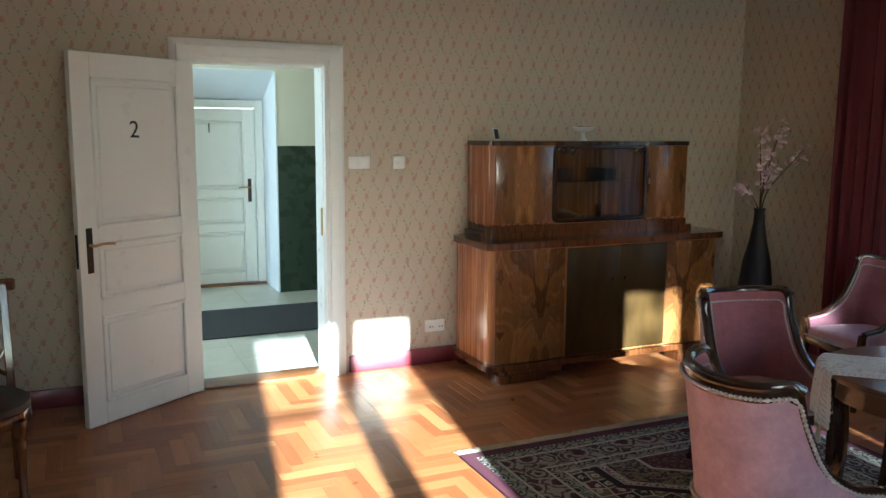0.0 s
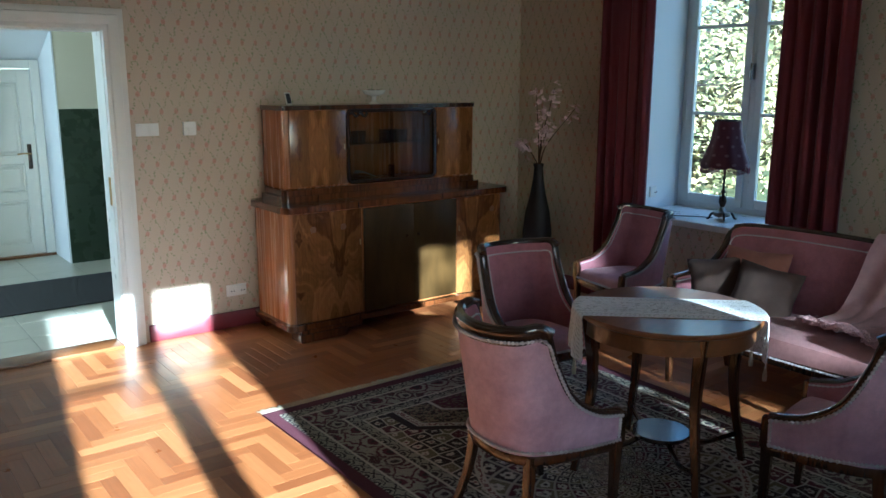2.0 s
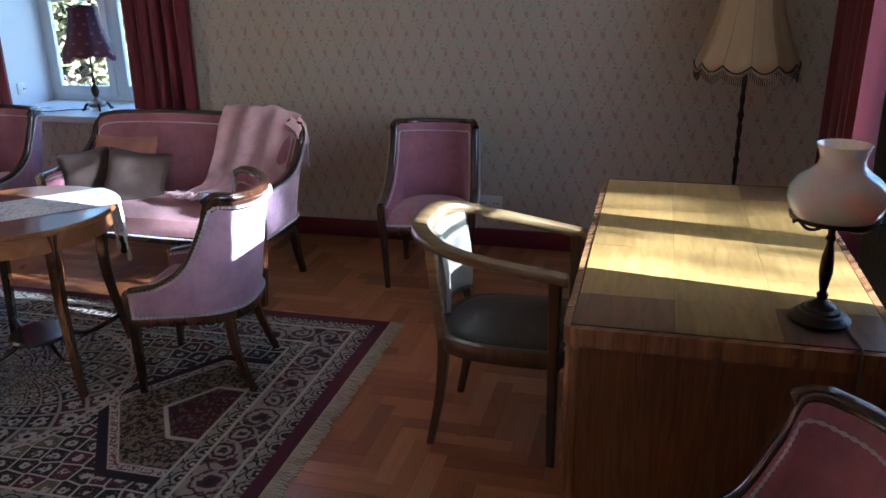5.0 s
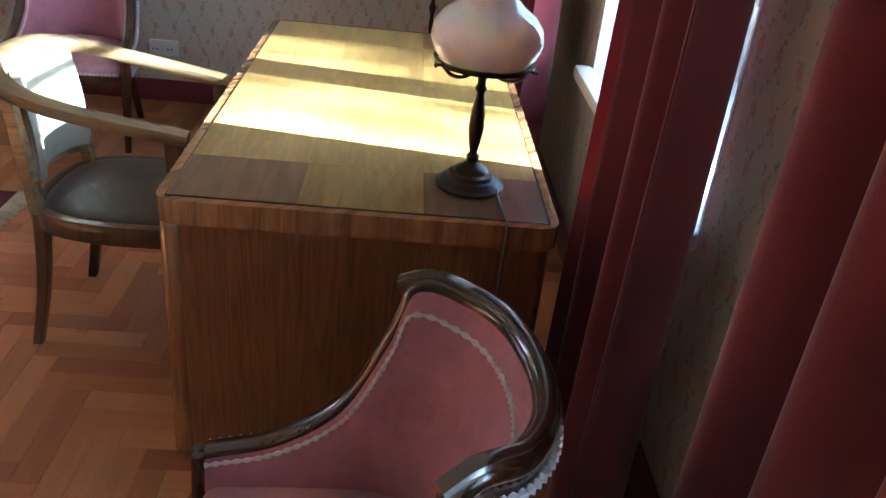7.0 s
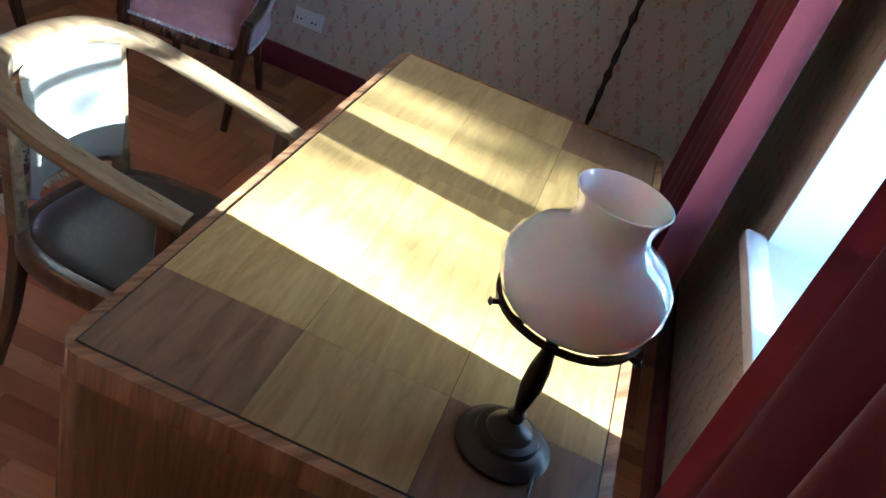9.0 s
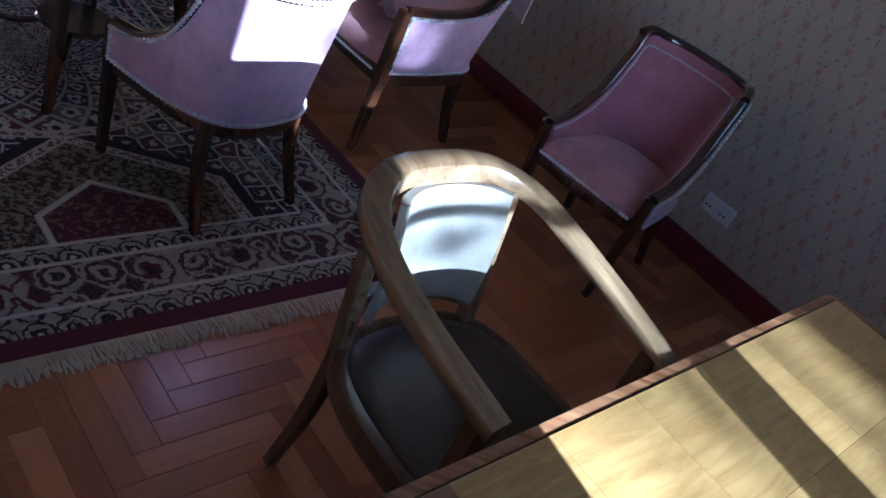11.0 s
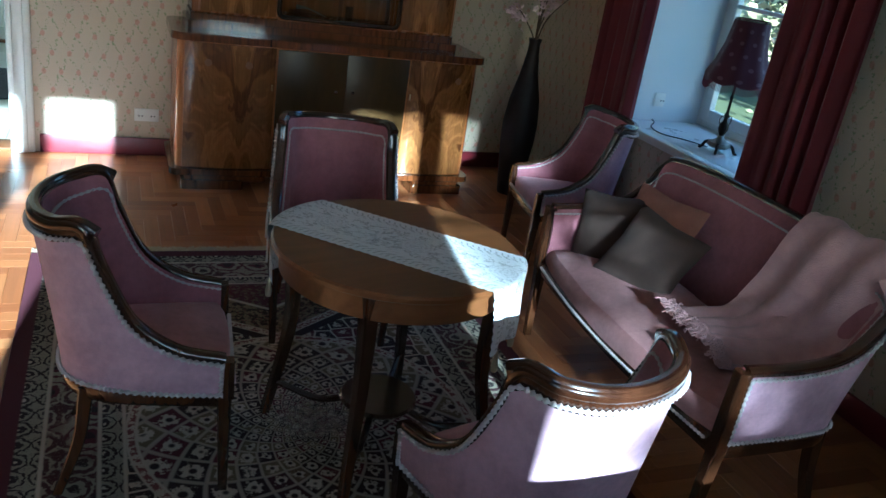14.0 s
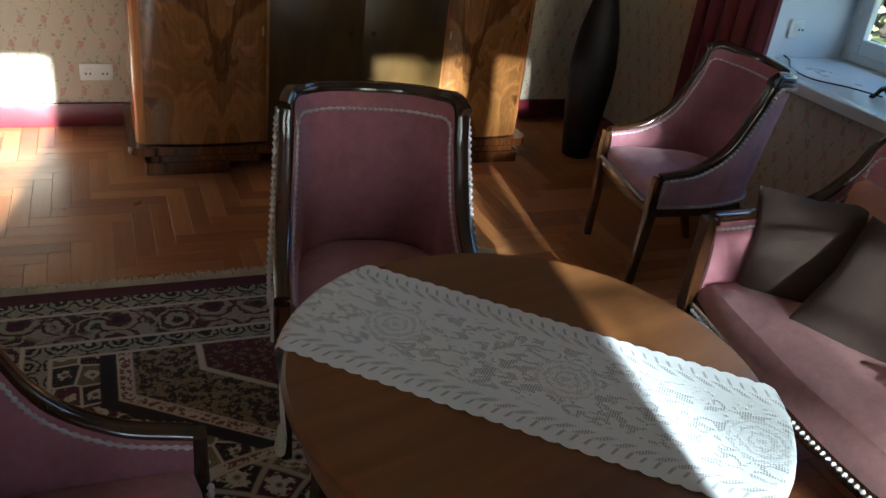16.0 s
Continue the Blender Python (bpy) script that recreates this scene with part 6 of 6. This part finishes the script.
# ---- small wall things ----
def socket(m, n=2, label="white double wall socket"):
    so = thing("wall_socket", label, "socket", m)
    w = 0.074 * n
    part("cover", bevelled(boxm(-w / 2, -0.011, -0.041, w / 2, 0, 0.041), 0.004, 2), M["plastic"], so)
    for k in range(n):
        x = -w / 2 + 0.037 + 0.074 * k
        well = part("well", lathem(((0.0, -0.004), (0.018, -0.004), (0.0185, 0.001), (0.021, 0.001), (0.021, -0.004)), 20, False), M["plastic"], so)
        well.matrix_basis = pose(x, -0.0115, 0, 90)
        for s in (-1, 1):
            # dark pin holes, drawn oversize to carry the well's shadow too
            part("pin_hole", boxm(s * 0.0095 - 0.0038, -0.0085, -0.0038, s * 0.0095 + 0.0038, -0.0125, 0.0038), M["slot"], well).matrix_basis = pose(0, 0, 0.0) @ pose(0, -0.0, 0.012, -90)
    return so


socket(pose(0.632, -0.001, 0.265))
socket(pose(E_ - 0.001, -4.81, 0.285, 0, 0, -90))
socket(pose(3.52, W1B - 0.016, 0.87), 1, "white single socket in the window reveal")
sw = thing("light_switch", "white double rocker light switch beside the door", "switch", pose(0.091, -0.001, 1.40))
part("cover", bevelled(boxm(-0.073, -0.01, -0.04, 0.073, 0, 0.04), 0.004, 2), M["plastic"], sw)
for x in (-0.035, 0.035):
    part("rocker", bevelled(boxm(x - 0.028, -0.015, -0.028, x + 0.028, -0.008, 0.028), 0.003, 2), M["plastic"], sw)
th_ = thing("thermostat", "small white thermostat box on the wallpaper", "thermostat", pose(0.362, -0.001, 1.40))
part("housing", bevelled(boxm(-0.041, -0.028, -0.044, 0.041, 0, 0.044), 0.005, 2), M["plastic"], th_)
part("dial", lathem(((0.001, 0), (0.018, 0.0), (0.016, 0.006), (0.001, 0.008)), 20), M["plastic"], th_).matrix_basis = pose(0.0, -0.028, 0.0, 90)


# ---- carved chair by the door ----
def carved_chair():
    ch = thing("carved_chair", "brown carved wooden chair with a lyre back", "chair", facing(-2.05, -1.18, -85))
    part("seat", lathem(((0.0, 0.40), (0.215, 0.40), (0.225, 0.41), (0.225, 0.435), (0.20, 0.452), (0.0, 0.462)), 40, False), M["leather"], ch, "round brown leather seat")
    part("seat_ring", lathem(((0.20, 0.345), (0.222, 0.345), (0.232, 0.37), (0.226, 0.405), (0.20, 0.405)), 40, False), M["walnuth"], ch, "carved seat ring")
    for k, (x, y) in enumerate(((-0.17, 0.16), (0.17, 0.16), (-0.16, -0.17), (0.16, -0.17))):
        if y > 0:
            part("leg", lathem(((0.02, 0.0), (0.026, 0.02), (0.016, 0.05), (0.02, 0.2), (0.028, 0.28), (0.022, 0.30), (0.032, 0.33), (0.03, 0.38)), 16), M["walnuth"], ch).matrix_basis = pose(x, y, 0)
        else:
            part("back_post", leg((x * 0.92, y - 0.09, 0.90), (x, y, 0.0), 0.018, 0.017, (0, 0.03, 0)), M["walnuth"], ch)
    part("top_rail", bevelled(boxm(-0.20, -0.285, 0.87, 0.20, -0.245, 0.925), 0.012, 3), M["walnuth"], ch)
    for s in (-1, 1):
        part("lyre_splat", tubem(spline(((s * 0.03, -0.20, 0.47), (s * 0.10, -0.215, 0.56), (s * 0.05, -0.23, 0.70), (s * 0.11, -0.25, 0.87)), 6), 0.010, 8), M["walnuth"], ch)
        part("side_brace", tubem(spline(((s * 0.155, -0.19, 0.48), (s * 0.10, -0.21, 0.53), (s * 0.15, -0.225, 0.62)), 5), 0.010, 8), M["walnuth"], ch)
    part("studs", lathem(((0.001, 0), (0.02, 0.0), (0.014, 0.01), (0.001, 0.014)), 14), M["silver"], ch, "small silvery rosette").matrix_basis = pose(0.10, -0.236, 0.78, -90)
    return ch


carved_chair()


# ---- floors laid piece by piece ----
fl = thing("floor", "reddish brown herringbone parquet with a worn oiled finish", "floor", pose(0, 0, 0), kind="structure")
PW, PL = 0.072, 0.36
bx = bevelled(boxm(0.0004, 0.0004, -0.02, PL - 0.0004, PW - 0.0004, 0.0), 0.0008, 1)
by = bevelled(boxm(0.0004, 0.0004, -0.02, PW - 0.0004, PL - 0.0004, 0.0), 0.0008, 1)
px, py = part("plank", bx, M["plankx"], fl, flat=True), part("plank", by, M["planky"], fl, flat=True)
near, rest = [], {0: [], 1: []}
for k in range(-220, 220):
    for m_ in range(-26, 27):
        for vert in (0, 1):
            x, y = k * PW + m_ * PL, k * PW - m_ * PL + (PW if vert else 0)
            w, h = (PW, PL) if vert else (PL, PW)
            if x + w < W_ or x > E_ or y + h < S_ or y > 0.0:
                continue
            inside = x >= W_ and x + w <= E_ and y >= S_ and y + h <= 0
            if inside and -1.15 < x + w / 2 < 0.6 and -2.6 < y + h / 2 < -0.2 and len(near) < 150:
                near.append((x, y, vert))
            elif inside and 0.4 < x + w / 2 < 1.55 and -5.45 < y + h / 2 < -4.6 and len(near) < 300:
                near.append((x, y, vert))
            else:
                rest[vert].append((max(x, W_), max(y, S_), min(x + w, E_), min(y + h, 0.0)))
for n_, (x, y, vert) in enumerate(near):
    src = py if vert else px
    o = src if src.get("used") is None else src.copy()
    if o is not src:
        scene.collection.objects.link(o)
    src["used"] = 1
    o.location = (x, y, 0)
for o in (px, py):
    if "used" in o:
        del o["used"]
for vert in (0, 1):
    co, fc = [], []
    for x0, y0, x1, y1 in rest[vert]:
        g_, i0 = 0.0005, len(co)
        for zz, q in ((-0.02, 0.0), (-0.0008, 0.0), (0.0, 0.0009)):
            co += [(x0 + g_ + q, y0 + g_ + q, zz), (x1 - g_ - q, y0 + g_ + q, zz), (x1 - g_ - q, y1 - g_ - q, zz), (x0 + g_ + q, y1 - g_ - q, zz)]
        for L in (0, 4):
            for s in range(4):
                fc.append((i0 + L + s, i0 + L + (s + 1) % 4, i0 + L + 4 + (s + 1) % 4, i0 + L + 4 + s))
        fc.append((i0 + 8, i0 + 9, i0 + 10, i0 + 11))
    me = bpy.data.meshes.new("parquet_rest")
    me.from_pydata(co, [], fc)
    me.materials.append(M["planky"] if vert else M["plankx"])
    o = new("parquet_rest", me)
    o.parent = fl
    tagged(o, kind="stuff")

hf = thing("hall_floor", "pale square floor tiles in the hall", "floor", pose(0, 0, 0), kind="structure")
part("grout_bed", boxm(-3.4, NT + 0.012, -0.1, 3.2, HY + 0.55, -0.003), M["grout"], hf, flat=True)
tb_ = bevelled(boxm(0.002, 0.002, -0.02, 0.398, 0.398, 0.0), 0.0015, 1)
t0 = part("tile", tb_, M["tile"], hf, flat=True)
t0.location = (-1.8, 0.175, 0)
for i in range(-3, 6):
    for j in range(8):
        if (i, j) == (-3, 0):
            continue
        o = t0.copy()
        scene.collection.objects.link(o)
        o.location = (-0.6 + i * 0.4, 0.175 + j * 0.4, 0)
